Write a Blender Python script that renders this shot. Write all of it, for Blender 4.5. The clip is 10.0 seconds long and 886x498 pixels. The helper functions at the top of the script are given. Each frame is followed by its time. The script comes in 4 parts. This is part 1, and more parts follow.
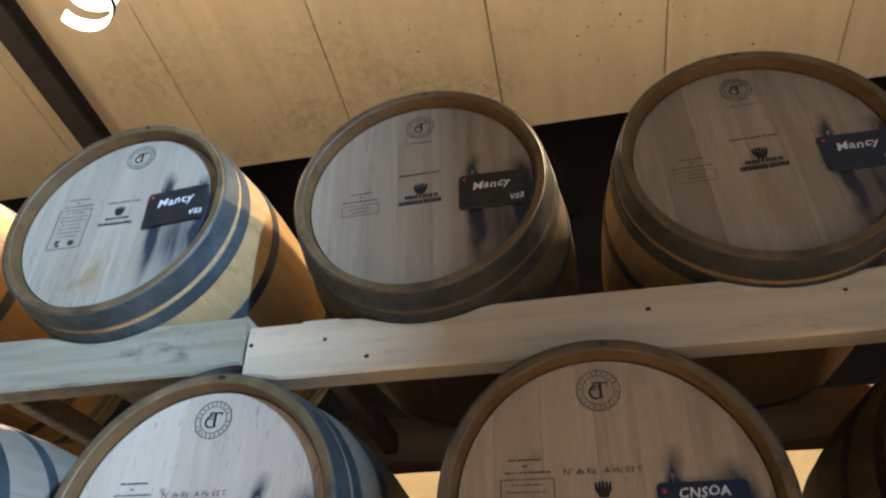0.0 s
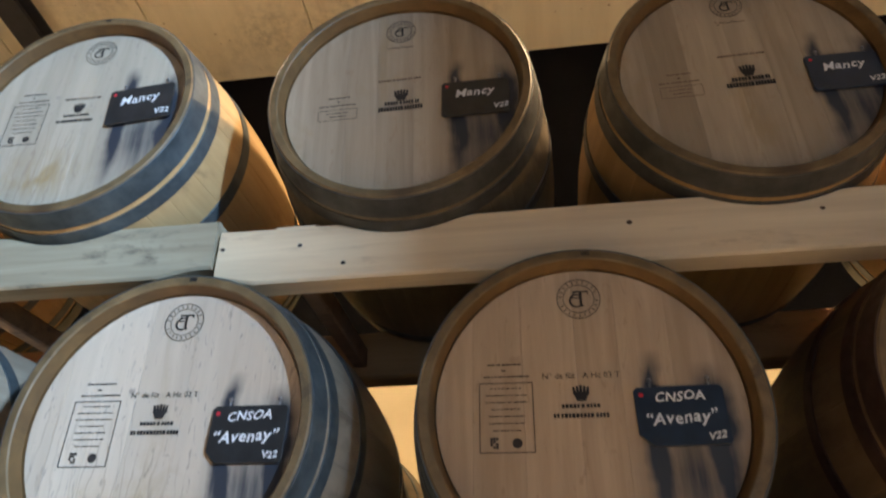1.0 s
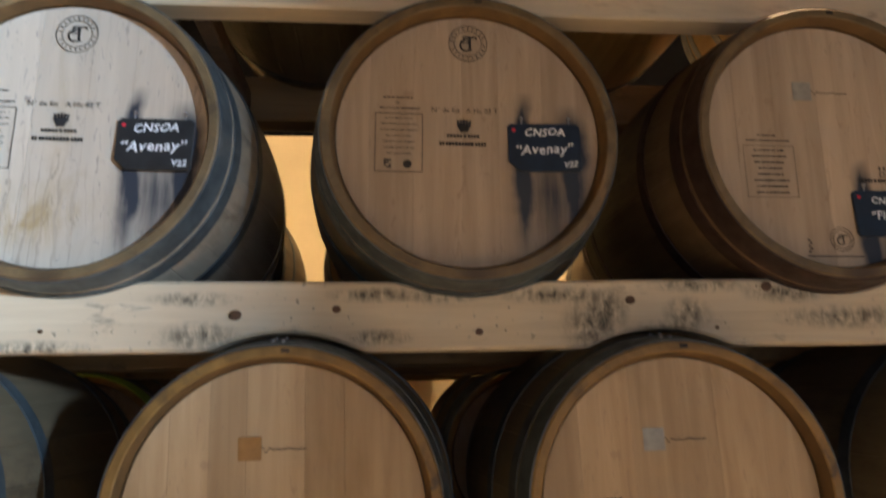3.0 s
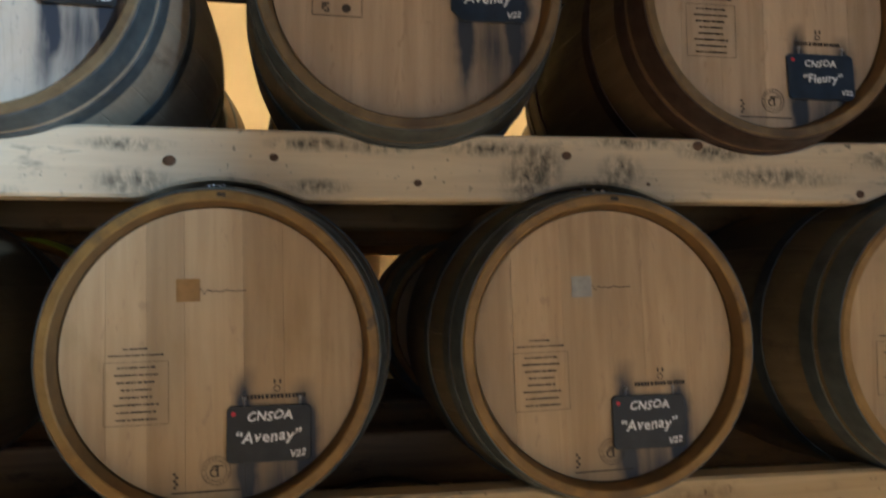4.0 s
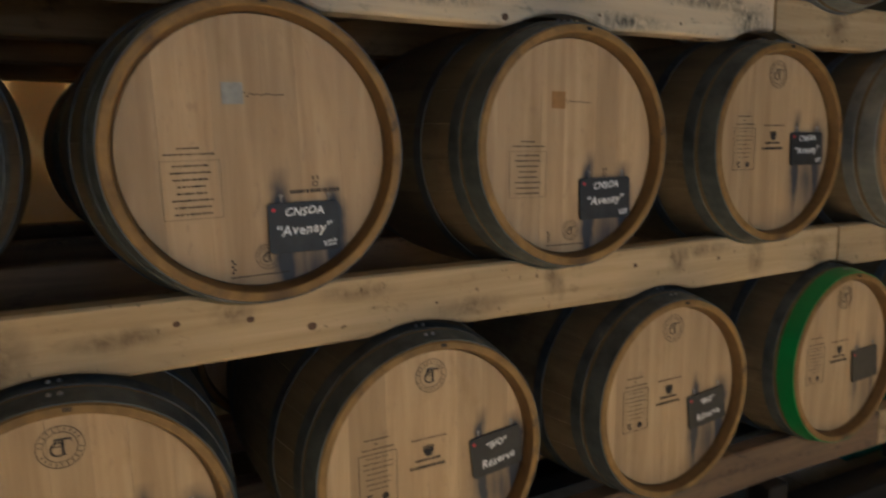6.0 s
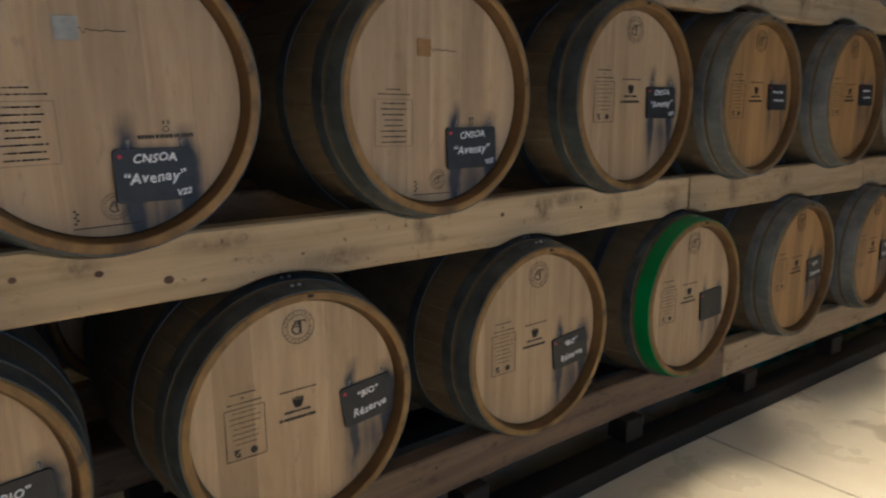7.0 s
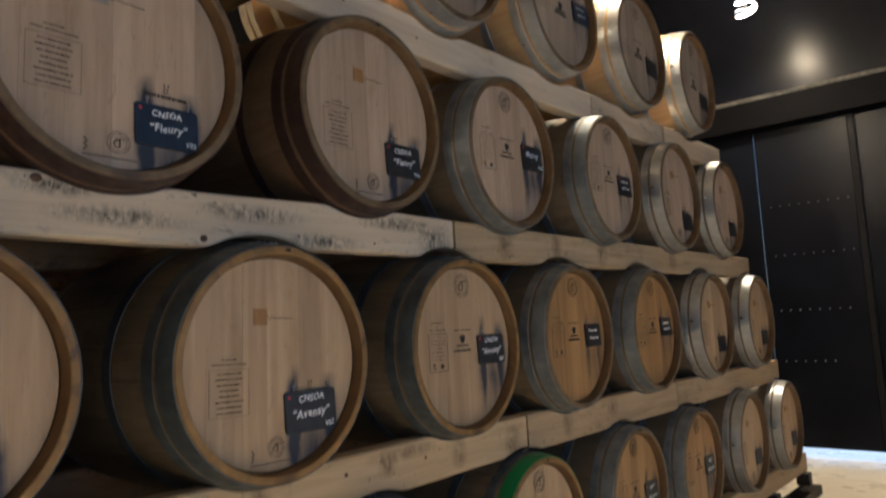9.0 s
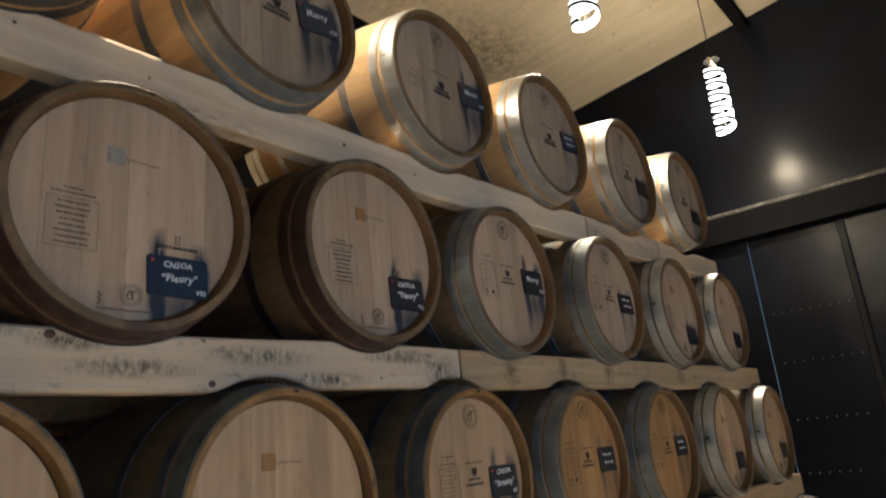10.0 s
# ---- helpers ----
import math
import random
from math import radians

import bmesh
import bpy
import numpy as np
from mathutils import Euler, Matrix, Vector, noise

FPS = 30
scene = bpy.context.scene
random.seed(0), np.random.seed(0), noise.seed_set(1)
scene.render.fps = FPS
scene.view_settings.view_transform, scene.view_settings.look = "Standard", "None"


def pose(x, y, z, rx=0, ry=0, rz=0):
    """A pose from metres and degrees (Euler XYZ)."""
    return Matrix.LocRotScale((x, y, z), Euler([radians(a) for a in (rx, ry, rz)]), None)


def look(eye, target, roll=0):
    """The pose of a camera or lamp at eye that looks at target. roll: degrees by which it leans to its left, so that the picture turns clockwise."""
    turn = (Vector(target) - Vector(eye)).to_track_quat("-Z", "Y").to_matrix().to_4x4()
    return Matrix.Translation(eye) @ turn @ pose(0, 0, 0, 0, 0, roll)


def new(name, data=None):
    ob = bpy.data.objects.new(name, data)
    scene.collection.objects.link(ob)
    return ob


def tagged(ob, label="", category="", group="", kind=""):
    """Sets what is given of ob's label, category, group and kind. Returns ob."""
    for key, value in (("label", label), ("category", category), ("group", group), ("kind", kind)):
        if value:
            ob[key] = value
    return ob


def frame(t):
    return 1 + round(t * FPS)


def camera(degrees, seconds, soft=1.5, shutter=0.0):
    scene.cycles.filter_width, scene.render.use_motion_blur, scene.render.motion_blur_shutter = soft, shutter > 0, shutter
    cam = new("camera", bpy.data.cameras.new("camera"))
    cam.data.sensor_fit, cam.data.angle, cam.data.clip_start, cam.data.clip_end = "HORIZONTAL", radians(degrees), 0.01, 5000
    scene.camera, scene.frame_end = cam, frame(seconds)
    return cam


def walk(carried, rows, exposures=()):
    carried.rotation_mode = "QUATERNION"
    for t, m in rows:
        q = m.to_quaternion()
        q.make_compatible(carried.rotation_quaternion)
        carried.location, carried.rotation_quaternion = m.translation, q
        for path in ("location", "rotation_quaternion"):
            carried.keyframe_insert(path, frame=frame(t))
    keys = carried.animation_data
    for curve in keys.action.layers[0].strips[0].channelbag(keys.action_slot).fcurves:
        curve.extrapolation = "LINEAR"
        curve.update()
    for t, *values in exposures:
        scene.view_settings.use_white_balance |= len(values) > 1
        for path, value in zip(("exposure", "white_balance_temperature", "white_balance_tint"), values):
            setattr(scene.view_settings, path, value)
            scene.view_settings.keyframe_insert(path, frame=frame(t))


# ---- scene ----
cam = camera(64.8, 10.0, soft=2.1, shutter=0.45)
PATH = [
    (0, (0.757, -1.324, 1.708), (0.422, 0.282, 2.851), 0.3),
    (0.5, (0.726, -1.283, 1.692), (0.429, 0.376, 2.77), 0.2),
    (1, (0.699, -1.274, 1.672), (0.467, 0.448, 2.663), -0.1),
    (1.5, (0.669, -1.282, 1.639), (0.532, 0.511, 2.514), -0.6),
    (2, (0.62, -1.336, 1.604), (0.628, 0.525, 2.338), -1.5),
    (2.5, (0.61, -1.373, 1.56), (0.699, 0.533, 2.159), -1.3),
    (3, (0.613, -1.384, 1.51), (0.788, 0.562, 1.939), -1.1),
    (4.5, (0.674, -1.393, 1.388), (1.109, 0.559, 1.408), -0.7),
    (5, (0.724, -1.412, 1.366), (1.358, 0.483, 1.29), -0.9),
    (5.5, (0.778, -1.44, 1.346), (1.584, 0.381, 1.164), -1.0),
    (7, (0.851, -1.487, 1.299), (2.066, 0.049, 0.892), -0.1),
    (7.5, (0.873, -1.5, 1.312), (2.211, -0.056, 0.962), -0.2),
    (8, (0.878, -1.519, 1.34), (2.333, -0.16, 1.15), -0.6),
    (8.5, (0.865, -1.537, 1.362), (2.386, -0.238, 1.376), -1.4),
    (9, (0.841, -1.536, 1.386), (2.387, -0.287, 1.61), -2.8),
    (9.5, (0.825, -1.546, 1.406), (2.358, -0.329, 1.817), -4.3),
    (10, (0.809, -1.555, 1.421), (2.316, -0.363, 1.975), -5.6),
]
EXPOSURES = [(0.0, -0.05, 5200, 8), (1.5, 0.06, 5950, 11), (2.5, 0.05, 6100, 13), (3.2, 0.0, 5850, 11), (4.5, 0.06, 5500, 3), (5.5, 0.16, 5500, 3), (7.0, -0.02, 4700, 3), (8.0, 0.06, 4650, 6), (9.0, 0.11, 4750, 7), (10.0, 0.1, 4700, 5)]
walk(cam, [(t, look(eye, target, roll)) for t, eye, target, roll in PATH], EXPOSURES)

# ---- light ----
world = bpy.data.worlds.new("world")
scene.world = world
world.use_nodes = True
wn = world.node_tree.nodes
sky = wn.new("ShaderNodeTexSky")
sky.sky_type, sky.sun_disc = "NISHITA", False
sky.sun_elevation, sky.sun_rotation = radians(34), radians(59)
world.node_tree.links.new(sky.outputs[0], wn["Background"].inputs[0])
wn["Background"].inputs[1].default_value = 0.13
sun = bpy.data.lights.new("sun", "SUN")
sun.energy, sun.angle, sun.color = 3.0, radians(0.5), (1.0, 0.95, 0.88)
new("sun", sun).matrix_world = look((20, 12, 16), (0, 0, 0))


def area(name, place, target, size, size_y, power, colour):
    data = bpy.data.lights.new(name, "AREA")
    data.shape, data.size, data.size_y, data.energy, data.color = "RECTANGLE", size, size_y, power, colour
    ob = new(name, data)
    ob.matrix_world = look(place, target)
    return ob


def bulb(name, place, power, colour, radius):
    data = bpy.data.lights.new(name, "POINT")
    data.energy, data.color, data.shadow_soft_size = power, colour, radius
    ob = new(name, data)
    ob.location = place
    return ob


WARM = (1.0, 0.66, 0.33)
LAMPS = [(-3.3, 0.02, 4.07), (-0.89, 0.0, 4.25), (1.73, 0.0, 4.16), (4.42, 0.0, 4.19), (7.12, 0.0, 4.3)]
for spot in LAMPS:
    bulb("coil_light", spot, 92, WARM, 0.05)
    data = bpy.data.lights.new("coil_downlight", "SPOT")
    data.energy, data.color, data.shadow_soft_size, data.spot_size, data.spot_blend = 500, WARM, 0.05, radians(165), 0.6
    new("coil_downlight", data).location = (spot[0], spot[1], spot[2] - 0.1)
# daylight through two unseen windows behind the camera; the wide one is added fill
area("side_window_daylight", (7.2, -7.0, 2.6), (-0.5, 0.0, 2.3), 0.35, 0.5, 1650, (0.62, 0.82, 1.0))
area("window_daylight", (2.5, -4.06, 1.5), (2.5, 0.0, 1.7), 4.9, 1.05, 25, (0.72, 0.86, 1.0))


# ---- materials ----
def material(name, rough=0.6, metal=0.0):
    m = bpy.data.materials.new(name)
    m.use_nodes = True
    n, l = m.node_tree.nodes, m.node_tree.links
    b = n["Principled BSDF"]
    b.inputs["Roughness"].default_value, b.inputs["Metallic"].default_value = rough, metal
    return m, n, l, b


def ramp(n, stops):
    r = n.new("ShaderNodeValToRGB")
    el = r.color_ramp.elements
    while len(el) > 1:
        el.remove(el[-1])
    el[0].position, el[0].color = stops[0][0], (*stops[0][1], 1)
    for p, c in stops[1:]:
        e = el.new(p)
        e.color = (*c, 1)
    return r


def coords(n, l, scale=(1, 1, 1), kind="Object"):
    t, m = n.new("ShaderNodeTexCoord"), n.new("ShaderNodeMapping")
    m.inputs["Scale"].default_value = scale
    l.new(t.outputs[kind], m.inputs["Vector"])
    return m.outputs[0]


def noisy(n, l, vec, scale, detail=4, rough=0.55, dist=0.0):
    t = n.new("ShaderNodeTexNoise")
    t.inputs["Scale"].default_value, t.inputs["Detail"].default_value = scale, detail
    t.inputs["Roughness"].default_value, t.inputs["Distortion"].default_value = rough, dist
    l.new(vec, t.inputs["Vector"])
    return t.outputs["Fac"]


def mixed(n, l, a, b, fac, mode="MIX"):
    m = n.new("ShaderNodeMix")
    m.data_type, m.blend_type = "RGBA", mode
    for socket, v in ((m.inputs["Factor"], fac), (m.inputs["A"], a), (m.inputs["B"], b)):
        if isinstance(v, (int, float)):
            socket.default_value = v
        elif isinstance(v, tuple):
            socket.default_value = (*v, 1)
        else:
            l.new(v, socket)
    return m.outputs["Result"]


def bumped(n, l, b, height, strength=0.2, distance=0.002):
    u = n.new("ShaderNodeBump")
    u.inputs["Strength"].default_value, u.inputs["Distance"].default_value = strength, distance
    l.new(height, u.inputs["Height"])
    l.new(u.outputs[0], b.inputs["Normal"])


def wood(name, dark, light, grain, rough=0.6, island=False, dirt=None, even=0.0):
    """Wood with its grain along the short number in grain, tone varied piece by piece."""
    m, n, l, b = material(name, rough)
    vec = coords(n, l, grain)
    if island:
        g = n.new("ShaderNodeNewGeometry").outputs["Random Per Island"]
    else:
        g = n.new("ShaderNodeObjectInfo").outputs["Random"]
    shift = n.new("ShaderNodeVectorMath")
    shift.operation = "MULTIPLY_ADD"
    l.new(g, shift.inputs[0])
    shift.inputs[1].default_value = (37, 11, 53)
    l.new(vec, shift.inputs[2])
    vec = shift.outputs[0]
    f = noisy(n, l, vec, 1.0, 6, 0.6, 0.6)
    c = ramp(n, [(0.3, dark), (0.7, light)])
    l.new(f, c.inputs[0])
    tone = ramp(n, [(p, tuple(v + (0.96 - v) * even for v in c)) for p, c in ((0.0, (0.84, 0.82, 0.8)), (0.5, (0.96, 0.95, 0.94)), (1.0, (1.08, 1.07, 1.06)))])
    l.new(g, tone.inputs[0])
    out = mixed(n, l, c.outputs[0], tone.outputs[0], 1.0, "MULTIPLY")
    if dirt:
        colour, scale, low, high = dirt
        d = noisy(n, l, coords(n, l, scale), 1.0, 7, 0.65, 0.3)
        k = ramp(n, [(low, (0, 0, 0)), (high, (1, 1, 1))])
        l.new(d, k.inputs[0])
        speck = ramp(n, [(0.47, (0, 0, 0)), (0.6, (1, 1, 1))])
        l.new(noisy(n, l, coords(n, l, tuple(9 * v ** 0.5 for v in scale)), 1.0, 6, 0.7), speck.inputs[0])
        out = mixed(n, l, out, colour, mixed(n, l, k.outputs[0], speck.outputs[0], 1.0, "MULTIPLY"))
    l.new(out, b.inputs["Base Color"])
    bumped(n, l, b, f, 0.25, 0.002)
    return m, n, l, b, out


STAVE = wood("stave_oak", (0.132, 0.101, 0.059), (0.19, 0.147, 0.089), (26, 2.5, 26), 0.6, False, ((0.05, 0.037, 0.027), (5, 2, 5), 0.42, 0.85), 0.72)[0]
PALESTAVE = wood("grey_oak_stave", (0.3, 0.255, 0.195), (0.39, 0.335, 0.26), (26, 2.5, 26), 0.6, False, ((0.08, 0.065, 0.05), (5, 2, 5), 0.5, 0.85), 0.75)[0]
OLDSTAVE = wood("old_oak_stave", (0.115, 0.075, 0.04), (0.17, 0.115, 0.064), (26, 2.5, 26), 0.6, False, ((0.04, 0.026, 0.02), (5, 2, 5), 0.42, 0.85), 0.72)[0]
# golden oak of the top tier, with lamp light put into its colour
LITSTAVE = wood("fresh_oak_stave", (0.45, 0.3, 0.13), (0.57, 0.395, 0.19), (26, 2.5, 26), 0.7, False, ((0.1, 0.065, 0.04), (5, 3, 5), 0.55, 0.85), 0.75)[0]
LITGOLDSTAVE = wood("new_oak_stave", (0.31, 0.188, 0.07), (0.41, 0.256, 0.1), (26, 2.5, 26), 0.55, False, ((0.1, 0.065, 0.04), (5, 3, 5), 0.5, 0.85), 0.8)[0]


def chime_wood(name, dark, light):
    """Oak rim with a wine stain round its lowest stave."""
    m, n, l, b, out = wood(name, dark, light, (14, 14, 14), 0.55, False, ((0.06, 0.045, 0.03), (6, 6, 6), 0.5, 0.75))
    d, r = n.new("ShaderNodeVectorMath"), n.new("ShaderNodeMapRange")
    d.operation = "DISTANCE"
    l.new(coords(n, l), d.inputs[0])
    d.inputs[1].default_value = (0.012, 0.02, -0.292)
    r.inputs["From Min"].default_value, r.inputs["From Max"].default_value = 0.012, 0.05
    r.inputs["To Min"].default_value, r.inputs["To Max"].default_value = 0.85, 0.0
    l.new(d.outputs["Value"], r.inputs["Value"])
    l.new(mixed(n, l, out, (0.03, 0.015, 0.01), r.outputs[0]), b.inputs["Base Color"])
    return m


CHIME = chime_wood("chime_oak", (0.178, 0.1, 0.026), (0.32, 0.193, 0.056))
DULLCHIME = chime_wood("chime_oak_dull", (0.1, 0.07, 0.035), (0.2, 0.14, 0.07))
# oak of the recessed inner rim, darkened to hold the recess's shade
SHADEDCROZE = wood("croze_oak", (0.085, 0.047, 0.015), (0.16, 0.092, 0.031), (14, 14, 14), 0.6)[0]
HEAD = wood("head_oak", (0.34, 0.24, 0.165), (0.5, 0.37, 0.265), (28, 10, 2.2), 0.55)[0]
BEAM = wood("beam_pine", (0.55, 0.42, 0.27), (0.7, 0.56, 0.38), (1.5, 30, 30), 0.65, False, ((0.05, 0.045, 0.04), (3, 9, 9), 0.56, 0.72))[0]


def metal(name, dark, light, rough, share=0.5):
    m, n, l, b = material(name, rough, share)
    f = noisy(n, l, coords(n, l), 9, 6, 0.65)
    c = ramp(n, [(0.35, dark), (0.65, light)])
    l.new(f, c.inputs[0])
    l.new(c.outputs[0], b.inputs["Base Color"])
    r = ramp(n, [(0.3, (rough - 0.12,) * 3), (0.7, (rough + 0.15,) * 3)])
    l.new(noisy(n, l, coords(n, l), 30, 4), r.inputs[0])
    l.new(r.outputs[0], b.inputs["Roughness"])
    return m


HOOP = metal("hoop_steel", (0.042, 0.053, 0.062), (0.1, 0.122, 0.136), 0.48, 0.3)
MIDHOOP = metal("hoop_galvanised", (0.15, 0.168, 0.188), (0.26, 0.285, 0.31), 0.42, 0.55)
BRIGHTHOOP = metal("hoop_zinc", (0.34, 0.355, 0.37), (0.5, 0.52, 0.54), 0.38, 0.8)
DULLHOOP = metal("hoop_dull", (0.035, 0.036, 0.036), (0.085, 0.086, 0.082), 0.5, 0.3)
DARKHOOP = metal("hoop_rusty", (0.024, 0.014, 0.013), (0.06, 0.034, 0.028), 0.55, 0.3)


def plain(name, colour, rough=0.6, vary=0.25, scale=6, metallic=0.0, gloss=0.5):
    m, n, l, b = material(name, rough, metallic)
    f = noisy(n, l, coords(n, l), scale, 6, 0.6)
    c = ramp(n, [(0.3, tuple(v * (1 - vary) for v in colour)), (0.7, tuple(min(1, v * (1 + vary)) for v in colour))])
    l.new(f, c.inputs[0])
    l.new(c.outputs[0], b.inputs["Base Color"])
    b.inputs["Specular IOR Level"].default_value = gloss
    bumped(n, l, b, f, 0.1, 0.003)
    return m


PANEL = plain("cream_panel", (0.64, 0.53, 0.32), 0.5, 0.08, 3)
# roof panels: streaks along the slope, mould towards the low wall
ROOF, rn, rl, rb = material("roof_panel", 0.45)
rf = noisy(rn, rl, coords(rn, rl, (9, 0.8, 1)), 1.0, 5, 0.6)
rc = ramp(rn, [(0.3, (0.68, 0.6, 0.43)), (0.7, (0.78, 0.7, 0.52))])
rl.new(rf, rc.inputs[0])
rs = rn.new("ShaderNodeSeparateXYZ")
rl.new(coords(rn, rl), rs.inputs[0])
rm = rn.new("ShaderNodeMapRange")
rm.inputs["From Min"].default_value, rm.inputs["From Max"].default_value = 0.9, 2.5
rl.new(rs.outputs["Y"], rm.inputs["Value"])
rp = ramp(rn, [(0.5, (0, 0, 0)), (0.72, (1, 1, 1))])
rl.new(noisy(rn, rl, coords(rn, rl, (0.55, 0.9, 1)), 1.0, 3), rp.inputs[0])
rk = ramp(rn, [(0.42, (0, 0, 0)), (0.62, (1, 1, 1))])
rl.new(noisy(rn, rl, coords(rn, rl), 17, 8, 0.75), rk.inputs[0])
mould = mixed(rn, rl, mixed(rn, rl, rp.outputs[0], rk.outputs[0], 1.0, "MULTIPLY"), rm.outputs[0], 1.0, "MULTIPLY")
grime = rn.new("ShaderNodeVectorMath")
grime.operation = "DISTANCE"
rl.new(coords(rn, rl, (0.8, 1.5, 0)), grime.inputs[0])
grime.inputs[1].default_value = (5.05, 3.0, 0)
gr = rn.new("ShaderNodeMapRange")
gr.inputs["From Min"].default_value, gr.inputs["From Max"].default_value = 0.15, 1.0
gr.inputs["To Min"].default_value, gr.inputs["To Max"].default_value = 0.75, 0.0
rl.new(grime.outputs["Value"], gr.inputs["Value"])
gk = ramp(rn, [(0.36, (0, 0, 0)), (0.6, (1, 1, 1))])
rl.new(noisy(rn, rl, coords(rn, rl), 12, 8, 0.75), gk.inputs[0])
mould = mixed(rn, rl, mould, mixed(rn, rl, gr.outputs[0], gk.outputs[0], 1.0, "MULTIPLY"), 1.0, "LIGHTEN")
fly = ramp(rn, [(0.73, (0, 0, 0)), (0.76, (1, 1, 1))])
rl.new(noisy(rn, rl, coords(rn, rl), 26, 2, 0.4), fly.inputs[0])
rl.new(mixed(rn, rl, mixed(rn, rl, rc.outputs[0], (0.05, 0.04, 0.03), mould), (0.25, 0.15, 0.06), fly.outputs[0]), rb.inputs["Base Color"])
bumped(rn, rl, rb, rf, 0.05, 0.002)
BLACKWALL = plain("black_cladding", (0.0045, 0.0055, 0.0095), 0.26, 0.3, 2, 0.0, 0.13)
# for the unseen wall, kept dark to cut warm bounce
DARKWALL = plain("dark_plaster", (0.06, 0.06, 0.062), 0.8, 0.2, 3)
MATTBLACK = plain("matt_black_cladding", (0.003, 0.003, 0.004), 0.7, 0.3, 4, 0.0, 0.05)
BLACKSTEEL = plain("black_steel", (0.006, 0.006, 0.008), 0.5, 0.3, 8, 0.0, 0.12)
CONCRETE, cn, cl, cb = material("concrete", 0.4)
cf = noisy(cn, cl, coords(cn, cl), 1.7, 8, 0.6)
cc = ramp(cn, [(0.3, (0.62, 0.57, 0.46)), (0.55, (0.73, 0.68, 0.57)), (0.75, (0.8, 0.76, 0.66))])
cl.new(cf, cc.inputs[0])
cs = ramp(cn, [(0.63, (0, 0, 0)), (0.72, (0.45, 0.45, 0.45)), (0.82, (0.8, 0.8, 0.8))])
cl.new(noisy(cn, cl, coords(cn, cl, (1, 1, 1)), 2.3, 6, 0.62, 0.8), cs.inputs[0])
cd = cn.new("ShaderNodeVectorMath")
cd.operation = "DISTANCE"
cw = cn.new("ShaderNodeVectorMath")
cw.operation = "MULTIPLY_ADD"
cq = cn.new("ShaderNodeTexNoise")
cq.inputs["Scale"].default_value, cq.inputs["Detail"].default_value = 5.0, 5.0
cl.new(coords(cn, cl), cq.inputs["Vector"])
cl.new(cq.outputs["Color"], cw.inputs[0])
cw.inputs[1].default_value = (0.5, 0.5, 0.0)
cl.new(coords(cn, cl, (1, 1.5, 0)), cw.inputs[2])
cl.new(cw.outputs[0], cd.inputs[0])
cd.inputs[1].default_value = (5.45 + 0.25, -0.4 * 1.5 + 0.25, 0)
cg = ramp(cn, [(0.2, (0.62, 0.62, 0.62)), (0.32, (0.4, 0.4, 0.4)), (0.38, (0, 0, 0))])
ce = cn.new("ShaderNodeVectorMath")
ce.operation = "DISTANCE"
cl.new(cw.outputs[0], ce.inputs[0])
ce.inputs[1].default_value = (3.9 + 0.25, -0.6 * 1.5 + 0.25, 0)
cm = cn.new("ShaderNodeMath")
cm.operation = "MINIMUM"
cl.new(cd.outputs["Value"], cm.inputs[0])
ca = cn.new("ShaderNodeMath")
ca.operation = "MULTIPLY_ADD"
ca.inputs[1].default_value, ca.inputs[2].default_value = 1.4, 0.08
cl.new(ce.outputs["Value"], ca.inputs[0])
cl.new(ca.outputs[0], cm.inputs[1])
cl.new(cm.outputs[0], cg.inputs[0])
cl.new(mixed(cn, cl, mixed(cn, cl, cc.outputs[0], (0.24, 0.185, 0.11), cs.outputs[0]), (0.2, 0.15, 0.09), cg.outputs[0]), cb.inputs["Base Color"])
cr = ramp(cn, [(0.35, (0.2,) * 3), (0.7, (0.55,) * 3)])
cl.new(noisy(cn, cl, coords(cn, cl), 3.1, 6, 0.6), cr.inputs[0])
cl.new(cr.outputs[0], cb.inputs["Roughness"])
bumped(cn, cl, cb, noisy(cn, cl, coords(cn, cl), 40, 5), 0.15, 0.002)
GREEN = plain("green_paint", (0.01, 0.2, 0.05), 0.4, 0.15)
LIME = plain("lime_paint", (0.22, 0.42, 0.04), 0.4, 0.15)
SKIDWOOD = plain("skid_timber", (0.014, 0.012, 0.011), 0.6, 0.4, 9)


# ---- building helpers ----
def mesh_of(name, bm, mat, smooth=False):
    me = bpy.data.meshes.new(name)
    bmesh.ops.recalc_face_normals(bm, faces=bm.faces)
    bm.to_mesh(me)
    bm.free()
    me.materials.append(mat)
    if smooth:
        me.shade_smooth()
    return me


def part(name, bm, mat, parent=None, label="", smooth=False):
    ob = new(name, bm if isinstance(bm, bpy.types.Mesh) else mesh_of(name, bm, mat, smooth))
    ob.parent = parent
    return tagged(ob, label)


def box(bm, lo, hi, bevel=0.0):
    r = bmesh.ops.create_cube(bm, size=1.0)
    vs = r["verts"]
    for v in vs:
        v.co = Vector([lo[i] + (v.co[i] + 0.5) * (hi[i] - lo[i]) for i in range(3)])
    if bevel:
        es = {e for v in vs for e in v.link_edges}
        bmesh.ops.bevel(bm, geom=list(es), offset=bevel, segments=1, affect="EDGES")
    return bm


def boxed(lo, hi, bevel=0.0):
    return box(bmesh.new(), lo, hi, bevel)


